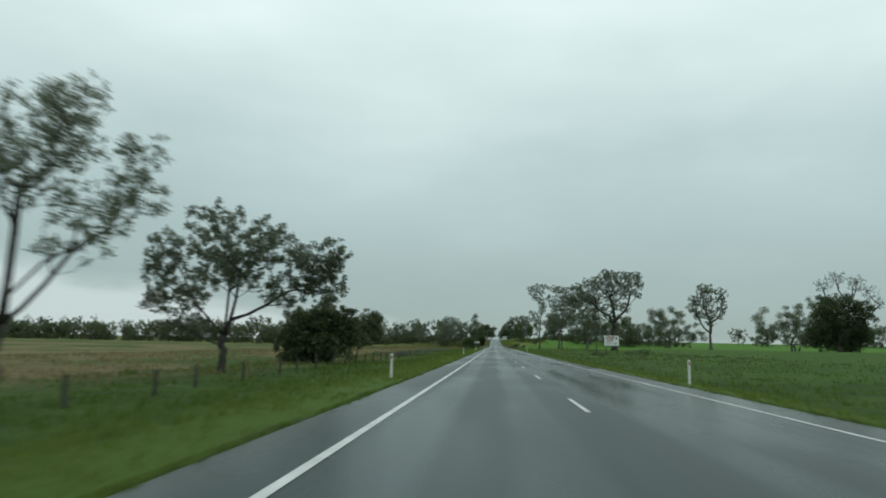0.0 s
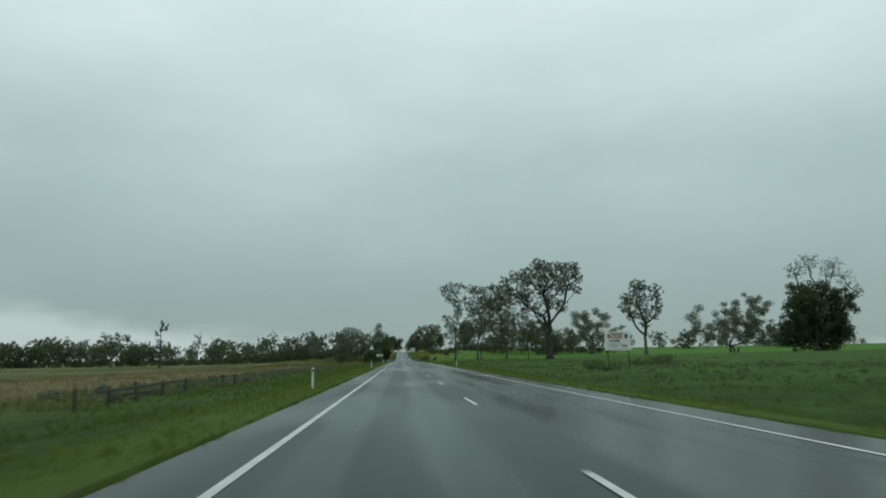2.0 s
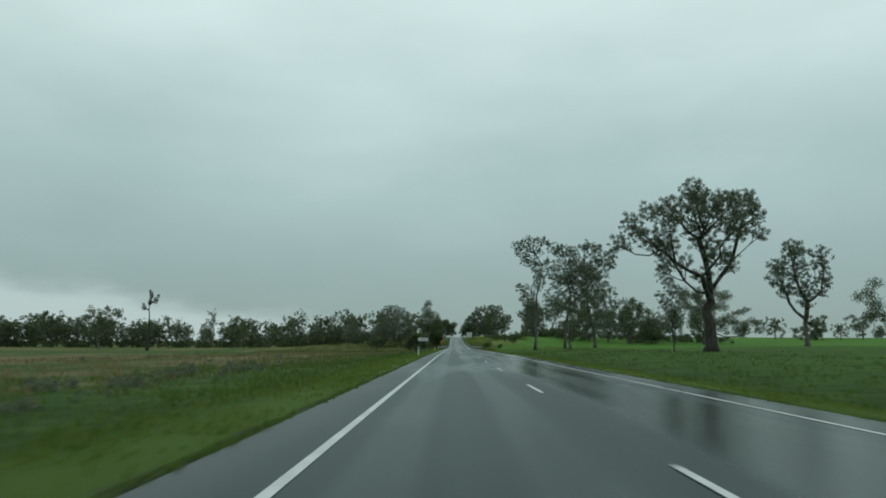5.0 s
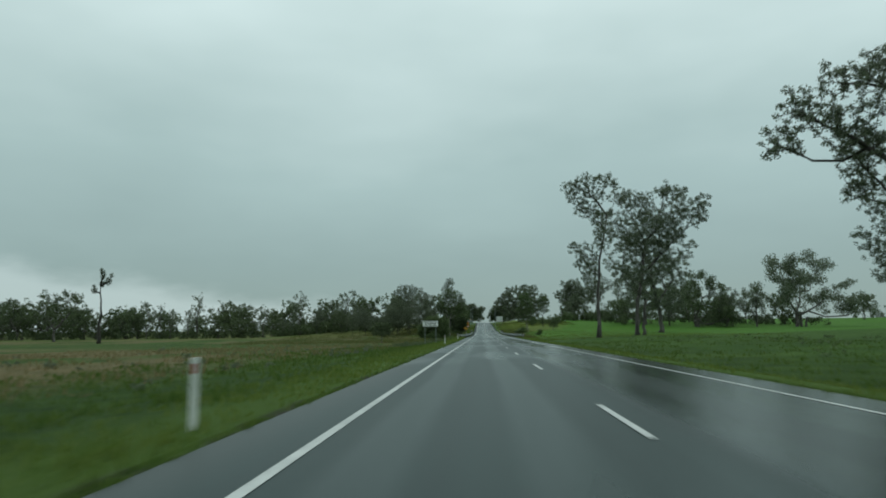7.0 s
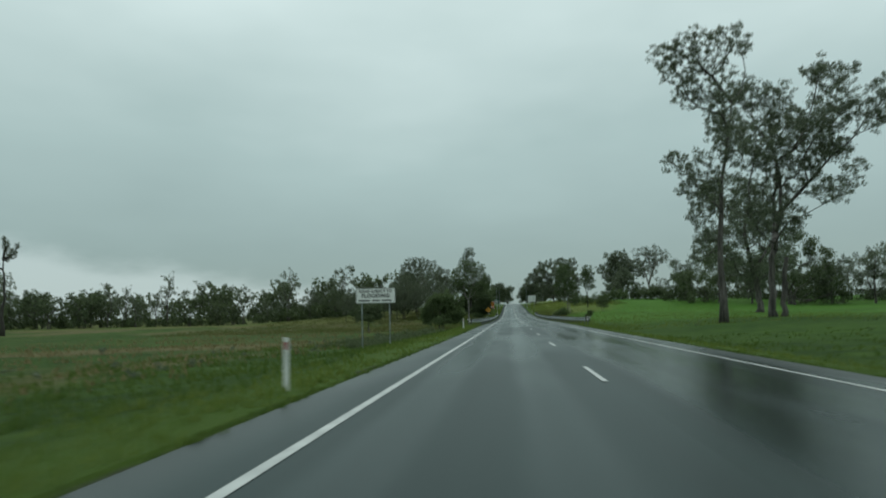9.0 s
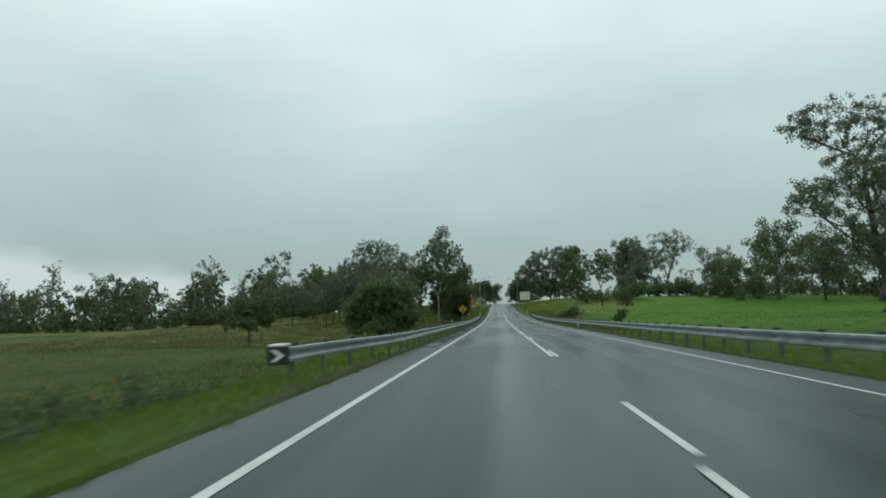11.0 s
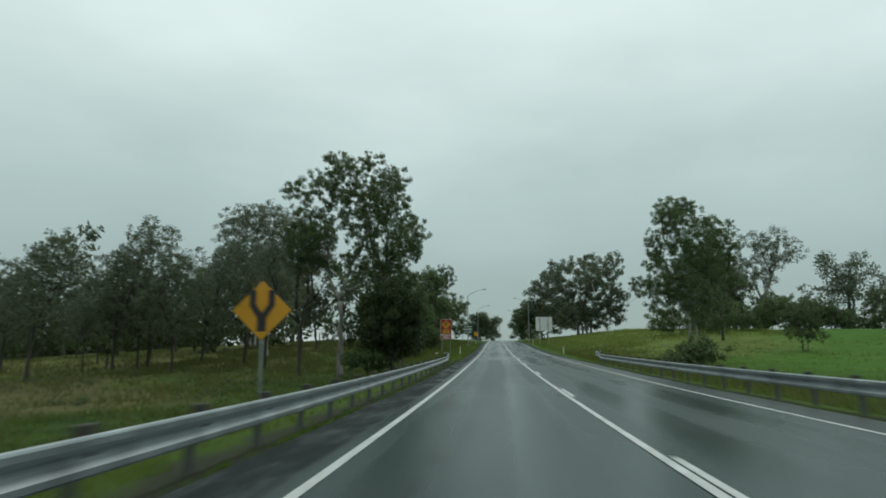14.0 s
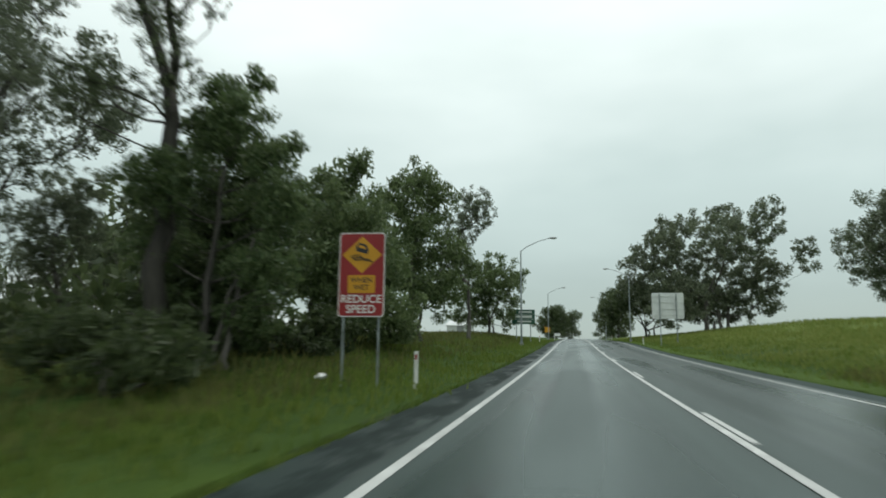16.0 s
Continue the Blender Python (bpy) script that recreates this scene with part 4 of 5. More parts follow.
tree(22, "gum_tree", "wide gum with bare pale limbs rising above the mound", GUM, -33.5, 477.6, 1.17,
     [(-1.6, 16.8, 2.8, 1.6), (2, 15.9, 2.4, 2), (5.2, 15.5, 2, 1.6), (-3.6, 14.8, 2.4, 2), (0, 13.2, 3.2, 2.4), (4, 12.4, 2.4, 2), (6.8, 11.6, 1.6, 1.2), (-4.8, 11.3, 2.4, 2.4), (-1.2, 9.7, 3.2, 2.4),
      (2.8, 9.2, 2.4, 1.6), (8.2, 10.6, 1, .8), (-3.6, 6.9, 2.8, 2.4), (.8, 5.7, 2.8, 2), (8, 13.5, 1.6, 1.4)],
     0.26, 0.3, 0.30, 1.15, M_LEAF, stems=3, twigs=5)
tree(23, "small_tree", "full green tree behind the red warning sign", "tree", -11.3, 488.7, 1.00,
     [(0, 10.1, 1.6, 1.3), (1, 8.8, 1.5, 1.5), (-.7, 8.4, 1.5, 1.5), (.3, 6.5, 1.6, 1.6), (2, 5.2, 1.6, 1.6), (-.7, 4.5, 2, 2), (1.3, 2.9, 2, 1.5)], 0.2, 0.25, 0.23, 2.6, M_LEAF_GREEN, stems=2)
tree(24, "bush", "tall leafy thicket behind the verge", BUSH, -15.0, 482.0, -0.28,
     [(2.4, 10.2, .9, .7), (1.2, 9.6, 1.5, 1.2), (0, 8.4, 1.8, 1.8), (1.8, 7, 2.4, 1.8), (0, 5.5, 2.4, 2.1), (2.9, 5, 1.8, 1.8), (1.2, 2.9, 2.6, 1.5)], 0.18, 0.25, 0.26, 2.4, M_LEAF_GREEN, stems=3)
tree(25, "bush", "dark dense thicket on the mound", BUSH, -15.5, 474.5, -0.61,
     [(1.1, 8.9, 1.1, .9), (-.4, 9.8, 1.3, 1.1), (.7, 7.3, 1.8, 1.3), (-.9, 6.7, 1.6, 1.6), (1.3, 5.3, 2, 1.6), (-.4, 3.5, 2.5, 1.6)], 0.17, 0.25, 0.22, 2.4, M_SCRUB, stems=3)
tree(26, "gum_tree", "airy gum reaching towards the road", GUM, -10.8, 506.3, 1.39,
     [(.5, 12.2, 1.5, 1.2), (-.5, 10, 2, 1.5), (1, 10.7, 1.4, 1.2), (-1.5, 7.8, 1.7, 1.7)], 0.2, 0.4, 0.24, 1.5)
tree(27, "small_tree", "low green roadside tree near a street lamp", "tree", -11.0, 524.7, 2.26,
     [(.6, 7.2, 2.9, 1.9), (-.6, 5.2, 2.6, 2.6), (1.9, 4.6, 1.9, 2.6), (-3.2, 4.6, 3.2, 2.6), (-1.3, 2, 3.9, 1.6)], 0.2, 0.25, 0.38, 2.2, M_LEAF_GREEN, stems=2)
# right of the road beyond the rail
tree(28, "gum_tree", "broad dark gum clump beside the road", GUM, 20.5, 559.7, 3.33,
     [(-6.2, 16.8, 3.1, 2.7), (-1.8, 18.6, 3.1, 2.2), (3.6, 19.1, 3.1, 2.2), (7.1, 17, 3.1, 3.1), (.9, 15.1, 5.3, 3.6), (-8.9, 13.3, 3.6, 3.1), (-4.5, 10.7, 6.2, 4.5), (4.5, 11.7, 5.3, 4.5),
      (-11.6, 9.7, 3.1, 3.6), (8.9, 9.9, 3.1, 3.6), (12.9, 13.5, 1.8, 1.8), (14.7, 10.9, 1.3, 1.1), (0, 6.5, 7, 4), (-7, 5, 5, 4), (7, 5.5, 4.5, 3.5)], 0.4, 0.2, 0.64, 2.1, stems=4)
tree(29, "small_tree", "low dark trees under a taller gum", "tree", 11.4, 570.3, 3.56,
     [(-4, 6.1, 4, 3.5), (3, 6.1, 6, 4), (-6.5, 4.6, 2.5, 3.5), (8.9, 5.2, 5, 3.5)], 0.25, 0.2, 0.45, 2.6, M_LEAF_DARK, stems=3)
tree(30, "gum_tree", "open-crowned gum with a pale trunk on the bank", GUM, 48.4, 562.2, 6.26,
     [(0, 17, 4.6, 3.1), (-5.1, 12, 4.1, 3.1), (3.1, 11.9, 5.1, 4.1), (8.2, 12.9, 5.1, 4.6), (-1, 8.9, 4.1, 3.1)], 0.45, 0.3, 0.6, 1.7, bark=M_PALE)
tree(31, "gum_tree", "full rounded roadside gum behind the rail end", GUM, 16.5, 455.4, -0.33,
     [(-0.92, 13.8, 1.53, 1), (-2.17, 12.36, 1.36, 1.4), (0.32, 12.88, 1.53, 1.4), (1.88, 11.64, 1.02, 1.2), (-2.8, 10.4, 1.02, 1.6), (-0.92, 10.4, 1.7, 1.8), (0.95, 9.17, 1.7, 1.6), (-3.42, 8.34, 1.02, 1), (-0.92, 7.11, 2.04, 1.8), (1.26, 6.39, 1.53, 1.8), (-3.73, 5.87, 0.85, 1), (-2.17, 5.05, 1.53, 1.6), (0.32, 4.33, 2.04, 1.6), (2.2, 3.5, 1.36, 1.6), (-2.48, 3.5, 0.68, 0.6)], 0.2, 0.25, 0.22, 1.9, M_LEAF_GREEN, M_PALE, stems=2)
tree(75, "gum_tree", "rounded gum leaning beside a taller one", GUM, 24.0, 470.0, 0.87,
     [(.3, 12.6, 1.7, 1.2), (-1.1, 11.4, 1.3, 1.2), (1.5, 11, 1.3, 1.3), (0, 10, 1.8, 1.3), (1.3, 8.6, 1.5, 1.2), (-.9, 8.3, 1.4, 1.2), (.6, 6.9, 1.6, 1.1), (1.9, 6.8, .9, .8)],
     0.17, 0.35, 0.26, 1.9, leaf=M_LEAF_GREEN, bark=M_DARK_BARK, lean=-0.06)
tree(76, "small_tree", "low spreading shrub standing in the sown field", "tree", 26.8, 456.6, -0.40,
     [(0, 3.6, 1.2, .9), (-1, 3, 1, .8), (1, 2.9, 1.1, .8), (.2, 2.3, 1.4, .8), (-1.2, 1.8, .8, .6), (.9, 1.5, 1, .6)],
     0.09, 0.25, 0.2, 1.8, leaf=M_LEAF_DARK, stems=3)
tree(32, "gum_tree", "tall gum on the pasture ridge", GUM, 50.0, 565.3, 5.36, [(-1, 17.7, 5.4, 4.2), (-1.9, 11.1, 6.7, 5.8), (1.9, 6.2, 5.8, 4.8)], 0.5, 0.25, 0.6, 1.9)
tree(33, "gum_tree", "flat-topped pale gum on the pasture ridge", GUM, 60.1, 549.2, 4.33, [(0, 20.7, 6.2, 2.7), (4.4, 17.9, 5.3, 3.5), (-.9, 13.7, 5.3, 4.4)], 0.5, 0.3, 0.5, 0.8, bark=M_PALE, twigs=6, limb=0.6)
ridge_a = tree(34, "gum_tree", "dark full gum on the pasture ridge", GUM, 74.5, 541.0, 2.6, [(-3.25, 13.84, 4.26, 4.6), (2.31, 16.16, 3.75, 3.98), (0.44, 9.6, 5.66, 5.23), (-3.25, 7.12, 3.75, 3.98)], 0.5, 0.22, 0.75, 1.6, M_LEAF, group="ridge gums")
ridge_b = tree(35, "gum_tree", "wide dark gum on the pasture ridge", GUM, 99.0, 542.8, 1.64, [(-3.4, 17.2, 8.4, 5.1), (6.7, 15.1, 8.4, 6.7), (-6.7, 9, 10.1, 5.9), (10.1, 6.6, 8.4, 5.9)], 0.6, 0.2, 1.05, 1.9, M_LEAF_DARK, stems=3, group="ridge gums")
tree(36, "gum_tree", "rounded dark tree beyond the road's crest", GUM, -9.4, 756.4, 5.0, [(0, 13.6, 5.7, 3.6), (-3.9, 9, 6.5, 5.2), (5.2, 9.1, 5.7, 5.7), (0, 5.5, 9.1, 4.6)], 0.5, 0.2, 0.8, 2.8, M_LEAF_DARK)
tree(37, "gum_tree", "dark tree where the road tops the rise", GUM, 11.0, 647.2, 4.4, [(-1.6, 8.9, 4.1, 4.1), (.8, 5.7, 4.9, 4.9), (-3.3, 4.1, 3.6, 3.6)], 0.35, 0.2, 0.6, 2.8, M_LEAF_DARK)
tree(38, "small_tree", "spreading pasture tree beyond the culvert", "tree", 45.6, 531.8, 1.75, [(-2.03, 8.3, 4.2, 4.2), (1.33, 11.42, 3.71, 3.36), (-3.71, 5.85, 3.08, 2.59)], 0.4, 0.25, 0.6, 2.0)
tree(39, "small_tree", "low twisted gum on the mound", "tree", -24.1, 474.9, 1.19,
     [(-0.97, 6.1, 1.01, 0.94), (-0.42, 5.4, 0.86, 0.77), (-1.42, 4.7, 1.17, 1.1), (-0.59, 3.6, 1.25, 1.1), (-1.58, 2.9, 1.17, 1.1), (0.18, 4.7, 0.86, 0.77), (0.79, 6.1, 1.01, 0.94), (1.01, 4.3, 0.86, 0.94)], 0.14, 0.3, 0.2, 1.7, stems=2)
tree(47, "gum_tree", "giant gum reaching over the pasture", GUM, 55.7, 409.0, -1.11,
     [(-9, 27.9, 3.4, 3), (-3.8, 29.2, 4.5, 3.8), (1.5, 27.6, 4.5, 3.8), (-11.3, 16, 3, 2.6), (-7.5, 18.1, 3.4, 3), (-3, 19.5, 5.3, 4.5), (-6, 12.9, 3.8, 2.6), (6, 19.3, 5.3, 5.3), (-3, 9, 3.8, 2.3), (3, 10.4, 4.5, 3.8),
      (-8.3, 9.9, 2.3, 1.9), (.8, 21.7, 4.5, 4.5)], 0.8, 0.3, 0.55, 1.2)
tree(72, "gum_tree", "leafy gum sweeping limbs out of the thicket", GUM, -24.5, 468.6, -0.25,
     [(2.4, 14.3, 1.08, 0.72), (1.1, 14.2, 1.08, 0.84), (2.9, 13.3, 0.72, 0.6), (3.3, 11, 1.08, 0.72), (2.1, 11.3, 1.08, 0.84), (1.4, 9.5, 1.08, 0.84), (3.6, 9.7, 1.08, 0.6), (4.8, 9.9, 0.72, 0.48), (2.3, 12.6, 0.96, 0.72), (0.9, 12, 1.08, 0.96), (0.1, 10.2, 1.08, 0.96), (-0.3, 13.4, 1.2, 1.08), (0.5, 8.4, 0.96, 0.72), (2.8, 8.4, 0.72, 0.36), (-1.3, 11.4, 1.2, 1.2)],
     0.24, 0.38, 0.16, 1.1, M_LEAF, M_DARK_BARK)
tree(74, "small_tree", "slim young gum with two thin trunks", "tree", -21.1, 476.0, 0.34,
     [(-.4, 7.7, .9, .7), (.3, 6.3, .9, .8), (-1.1, 6.7, .6, .5), (-.1, 5, .8, .6), (.7, 7.5, .7, .7)],
     0.09, 0.5, 0.18, 1.5, bark=M_DARK_BARK, stems=2)
tree(40, "bush", "shadowy thicket below the gums", BUSH, -16.9, 471.6, -1.2,
     [(-.4, 5.6, 1.6, 1.5), (1.2, 6, 1.9, 1.7), (.2, 3.1, 1.9, 1.7), (2.9, 3.1, 2.1, 1.7), (2.1, 1, 2.3, 1), (5.4, 1.9, 1.9, 1.2)], 0.14, 0.2, 0.25, 3.0, M_SCRUB, stems=3)
tree(41, "bush", "low brown-green brush in front of the thicket", BUSH, -11.8, 462.5, -0.5,
     [(0, .9, 1.6, .9), (-1.8, 1.1, 1.5, 1), (1.5, .6, 1.2, .7)], 0.06, 0.2, 0.2, 2.7, M_SCRUB, stems=3)
tree(42, "bush", "green shrub near the red warning sign", BUSH, -12.3, 478.5, -0.3,
     [(0, 6.6, 1.9, 1.9), (-1.2, 4.5, 1.9, 1.9), (1.2, 4.5, 2.1, 1.9), (.4, 2.5, 2.5, 1.7), (2.5, 2.1, 1.5, 1.5)], 0.14, 0.2, 0.23, 2.6, M_LEAF_GREEN, stems=3)
for k, (x, y, lobes) in enumerate(((17.3, 409.5, [(0, 1, .9, .9), (-.6, .4, .9, .6)]), (15.8, 113.0, [(0, .5, .9, .5), (1.3, .4, 1, .45)]), (25.2, 124.5, [(0, .5, 1.4, .5), (1.6, .6, 1.2, .6), (-1.5, .3, .8, .4)]), (14.1, 445.0, [(0, 1.3, 1.9, 1.2), (-1.6, .6, 1.6, .9)]),
                                   (23.6, 485.4, [(-1.9, 1.6, 2.6, 1.4), (1.3, 1.3, 2.9, 1.4), (7.8, 2, 3.9, 1.8), (12.3, 3, 3.2, 1.9)]), (53.6, 512.8, [(-1.7, 2.6, 3.5, 2.2), (2.6, 3.4, 3.5, 2.6), (5.2, 1.7, 3.5, 2.2)]))):
    tree(63 + k, "bush", "low dense bush in the pasture", BUSH, x, y, float(land(x, y)), lobes, 0.1, 0.2, (0.25, 0.16, 0.16, 0.25, 0.34, 0.42)[k], 1.7 if k in (1, 2) else 2.8, M_LEAF_GREEN if k < 5 else M_LEAF_DARK, stems=2)

# wood of gums across the far edge of the plain, the grove, and the ridge
belt = [tree(50 + k, "gum_tree", text, GUM, bx, by, float(land(bx, by)), lobes, r, fork, 1.05 if k < 3 else 1.6, cov * 0.6, leaf, group="wood along the plain", stems=st)
        for k, (bx, by, lobes, r, fork, cov, leaf, st, text) in enumerate((
            (-160.7, 432.0, [(0, 16, 8, 3.6), (-6, 12.5, 5, 4), (6, 12.5, 5.5, 4), (0, 9.5, 8.5, 4)], .5, .25, 2.6, M_LEAF_DARK, 1, "round dark gum at the wood's edge"),
            (-60.0, 478.0, [(-1.5, 14.5, 3.2, 2.4), (2, 16.2, 3, 2.2), (0, 11.5, 4.2, 2.8), (-2.4, 8, 3.2, 2.4), (2.6, 8.4, 3, 2.4)], .3, .3, 2.0, M_LEAF, 1, "upright gum in the wood"),
            (-84.0, 490.0, [(0, 17.5, 2.8, 2.4), (1.8, 14, 3, 2.4), (-2, 13, 2.8, 2.2), (0, 10, 3.6, 2.6), (-1, 6.5, 3.2, 2)], .3, .4, 1.4, M_LEAF, 2, "thin open gum in the wood"),
            (-110.0, 500.0, [(-3, 10.5, 4.5, 3.2), (3, 11.5, 4.5, 3), (0, 7.5, 6.2, 3.4), (0, 4.2, 6, 2.8)], .35, .2, 2.8, M_LEAF_DARK, 2, "low bushy gum in the wood")))]
rng = np.random.default_rng(77)


def scatter(stock, x, y, scale, spin=None, squeeze=1.0):
    src = stock[int(rng.integers(len(stock)))]
    z = float(land(x, y)) - 0.1
    copy_thing(src, Matrix.Translation((x, y, z)) @ Matrix.Rotation(radians(float(rng.uniform(0, 360)) if spin is None else spin), 4, "Z") @ Matrix.Diagonal((scale * squeeze, scale * squeeze, scale, 1)))


def joined_wood(name, label, stock, places, wood=True):
    """Far trees that nobody could count, joined into one mesh."""
    verts, faces, mats, count = [], [], [], 0
    for x, y, scale in places:
        src = stock[int(rng.integers(len(stock)))]
        m = np.array(Matrix.Translation((x, y, float(land(x, y)) - 0.1)) @ Matrix.Rotation(float(rng.uniform(0, 6.28)), 4, "Z") @ Matrix.Diagonal((scale, scale, scale, 1)))
        for ob in src.children:
            if not wood and ob.name.startswith("trunk"):
                continue
            me = ob.data
            co = np.empty(len(me.vertices) * 3, np.float32)
            me.vertices.foreach_get("co", co)
            co = co.reshape(-1, 3) @ m[:3, :3].T + m[:3, 3]
            fs = [[v + count for v in p.vertices] for p in me.polygons if len(p.vertices) == 4]
            verts.append(co)
            faces += fs
            mats += [1 if ob.name.startswith("trunk") else 0] * len(fs)
            count += len(co)
    me = bpy.data.meshes.new(name)
    me.from_pydata(np.concatenate(verts).tolist(), [], faces)
    me.materials.append(M_LEAF_DARK)
    me.materials.append(M_BARK)
    me.polygons.foreach_set("material_index", np.array(mats, np.int32))
    return tagged(new(name, me), label, "trees", kind="stuff")


def along_plain(t, near):
    return -520 + 492 * t + float(rng.uniform(-4, 4)), 490 + 40 * (1 - t) + (float(rng.uniform(-22, 8)) if near else float(rng.uniform(8, 48)))


for k in range(105):
    bx, by = along_plain((k + float(rng.uniform(0, .9))) / 105, True)
    scatter(belt if k % 4 else belt[3:], bx, by, float(rng.uniform(0.65, 1.08)) * (1.0 - 0.34 * float(smooth(bx, -130, -85)) - 0.30 * float(smooth(bx, -68, -52))))
# a close dark stand behind the tall pair
for bx, by, k in ((59, 486, .50), (67, 474, .98), (75, 468, .9), (83, 458, 1.05), (93, 455, .85), (102, 449, .95), (63, 498, .45)):
    scatter([ridge_a, ridge_b], bx, by, k, squeeze=0.85)
joined_wood("woodland", "dense grey-green gum woodland across the plain", belt[3:], [(*along_plain(k / 53, False), float(rng.uniform(0.85, 1.25))) for k in range(54)])
for k in range(9):
    scatter([grove_a, grove_b], float(rng.uniform(-78, -32)), float(rng.uniform(474, 512)), float(rng.uniform(0.62, 0.82)))
for k in range(8):
    scatter([grove_a, grove_b], float(rng.uniform(-66, -28)), float(rng.uniform(446, 476)), float(rng.uniform(0.55, 0.75)))
for k in range(13):
    t = k / 12
    scatter(belt[3:] if k % 2 else belt[1:3], 44 + 80 * t + float(rng.uniform(-5, 5)), 528 - 75 * t + float(rng.uniform(-12, 12)), float(rng.uniform(0.7, 1.05)) * (0.55 if t < 0.5 else 1.0))
for k in range(14):
    scatter([ridge_a, ridge_b] + belt[3:], float(rng.uniform(115, 330)), float(rng.uniform(520, 600)), float(rng.uniform(0.6, 0.95)))
joined_wood("far_woodland", "distant grey-green woodland", belt[3:],
            [(float(rng.uniform(-700, 900)), float(rng.uniform(900, 1300)), float(rng.uniform(0.8, 1.2))) for k in range(15)]
            + [(float(rng.uniform(330, 1000)), float(rng.uniform(600, 1000)), float(rng.uniform(0.45, 0.7))) for k in range(16)])


def scrub(name, label, places, size, cover, leaf, spread=1.0, slim=0.5, seed=31):
    """Low growth that nobody could count: leafy clumps at (x, y, height), one mesh."""
    g = np.random.default_rng(seed)
    clumps = []
    for x, y, h in places:
        z = float(land(x, y))
        for k in range(4):
            r = h * float(g.uniform(0.28, 0.5))
            clumps.append((x + float(g.normal()) * h * 0.45 * spread, y + float(g.normal()) * h * 0.45 * spread, z + float(g.uniform(0.15, 0.7)) * h, r, float(g.uniform(0.6, 1.0)), 1.0))
    quad, n = leaf_cloud(g, clumps, size, cover, slim)
    return tagged(new(name, quads_mesh(name, quad, n, leaf)), label, "shrubs", kind="stuff")


def spots(seed, many, x0, x1, y0, y1, h0, h1):
    g = np.random.default_rng(seed)
    return [(float(g.uniform(x0, x1)), float(g.uniform(y0, y1)), float(g.uniform(h0, h1))) for k in range(many)]


# dark growth closes the foot of the wood, the grove and the ridge
scrub("undergrowth", "dark scrub closing the foot of the far wood", [(*along_plain(k / 210, True), float(rng.uniform(3.5, 6.5))) for k in range(210)], 1.0, 1.1, M_SCRUB, 1.6)
scrub("undergrowth", "dark scrub behind the grove of gums", spots(41, 50, -110, -64, 500, 540, 4, 8) + spots(53, 30, -92, -50, 474, 500, 2, 4), 0.8, 1.2, M_SCRUB, 1.4)
scrub("undergrowth", "dark scrub under the pasture gums", [(44 + 82 * k / 60 + float(rng.uniform(-4, 4)), 536 - 78 * k / 60 + float(rng.uniform(-6, 10)), float(rng.uniform(2.5, 5.5))) for k in range(61)], 0.8, 1.1, M_SCRUB, 1.4)
scrub("undergrowth", "brown-green rank growth on the culvert flats", spots(49, 70, -17, -9, 300, 330, .5, 1.1) + spots(50, 70, -40, -12, 425, 450, .3, .6), 0.17, 1.0, M_LEAF_DARK, 1.6, 0.3)
scrub("weeds", "rank dark weeds in the wet pasture", spots(43, 120, 12, 34, 78, 140, .25, .6) + spots(44, 130, 14, 60, 20, 230, .2, .5) + spots(45, 60, 16, 50, 230, 320, .2, .6), 0.14, 1.0, M_LEAF_GREEN, 1.6)
scrub("tussocks", "dark rushes where the verge meets the plain", spots(46, 150, -19, -13.5, 84, 190, .35, .75) + spots(47, 60, -24, -12, 190, 330, .25, .55) + spots(48, 40, -60, -22, 60, 330, .3, .7), 0.20, 1.1, M_LEAF, 1.2, 0.22)
# the grove closes up behind the tall roadside gum
for gx, gy, k in ((-25, 453, .85), (-31, 457, .85), (-36, 450, .8), (-29, 447, .75), (-22, 450, .75)):
    scatter([grove_a, grove_b], gx, gy, k)


# ---------------------------------------------------------------- road furniture
def guide_post(x, y, red=True):
    root = thing("guide_post", x, y, float(land(x, y)) - 0.02, "white plastic road guide post with a reflector", "guide post", "guide posts along the verge")
    bm = bmesh.new()
    box(bm, 0, 0, 0.46, 0.10, 0.035, 0.96, 0.008)
    part("post", bm, M_WHITE, root)
    bm = bmesh.new()
    box(bm, 0, -0.022, 0.80, 0.055, 0.008, 0.13, 0.003)
    part("reflector", bm, M_RED if red else M_BLACK, root, "dark red reflector")
    return root


first = guide_post(-5.55, 23.0)
for x, y in ((-5.5, 83.4), (-5.4, 140.5), (-5.4, 203.4), (-5.4, 262.3), (-5.9, 313.0), (-5.75, 370.4), (6.05, 370.4), (-5.6, 465.2), (-5.6, 525.0), (5.9, 24.3), (5.6, 140.5), (5.6, 465.6), (5.7, 525.0), (5.7, 585.0), (-5.6, 585.0)):
    copy_thing(first, pose(x, y, float(land(x, y)) - 0.02))


def rail_line(side, y0, y1, x_mid, flare0, flare1):
    def at(y):
        f = flare0 * (1 - smooth(y, y0, y0 + 11)) + flare1 * smooth(y, y1 - 11, y1)
        x = x_mid + side * f
        return float(x), float(y), float(crown_z(4.9, y)) - 0.03 - 0.05 * float(smooth(y, 355, 390))
    return at


W_SHAPE = [(0.045, 0.312), (0.074, 0.303), (0.083, 0.285), (0.083, 0.236), (0.02, 0.186), (0.0, 0.165), (0.0, 0.147), (0.02, 0.126), (0.083, 0.076), (0.083, 0.027), (0.074, 0.009), (0.045, 0.0)]


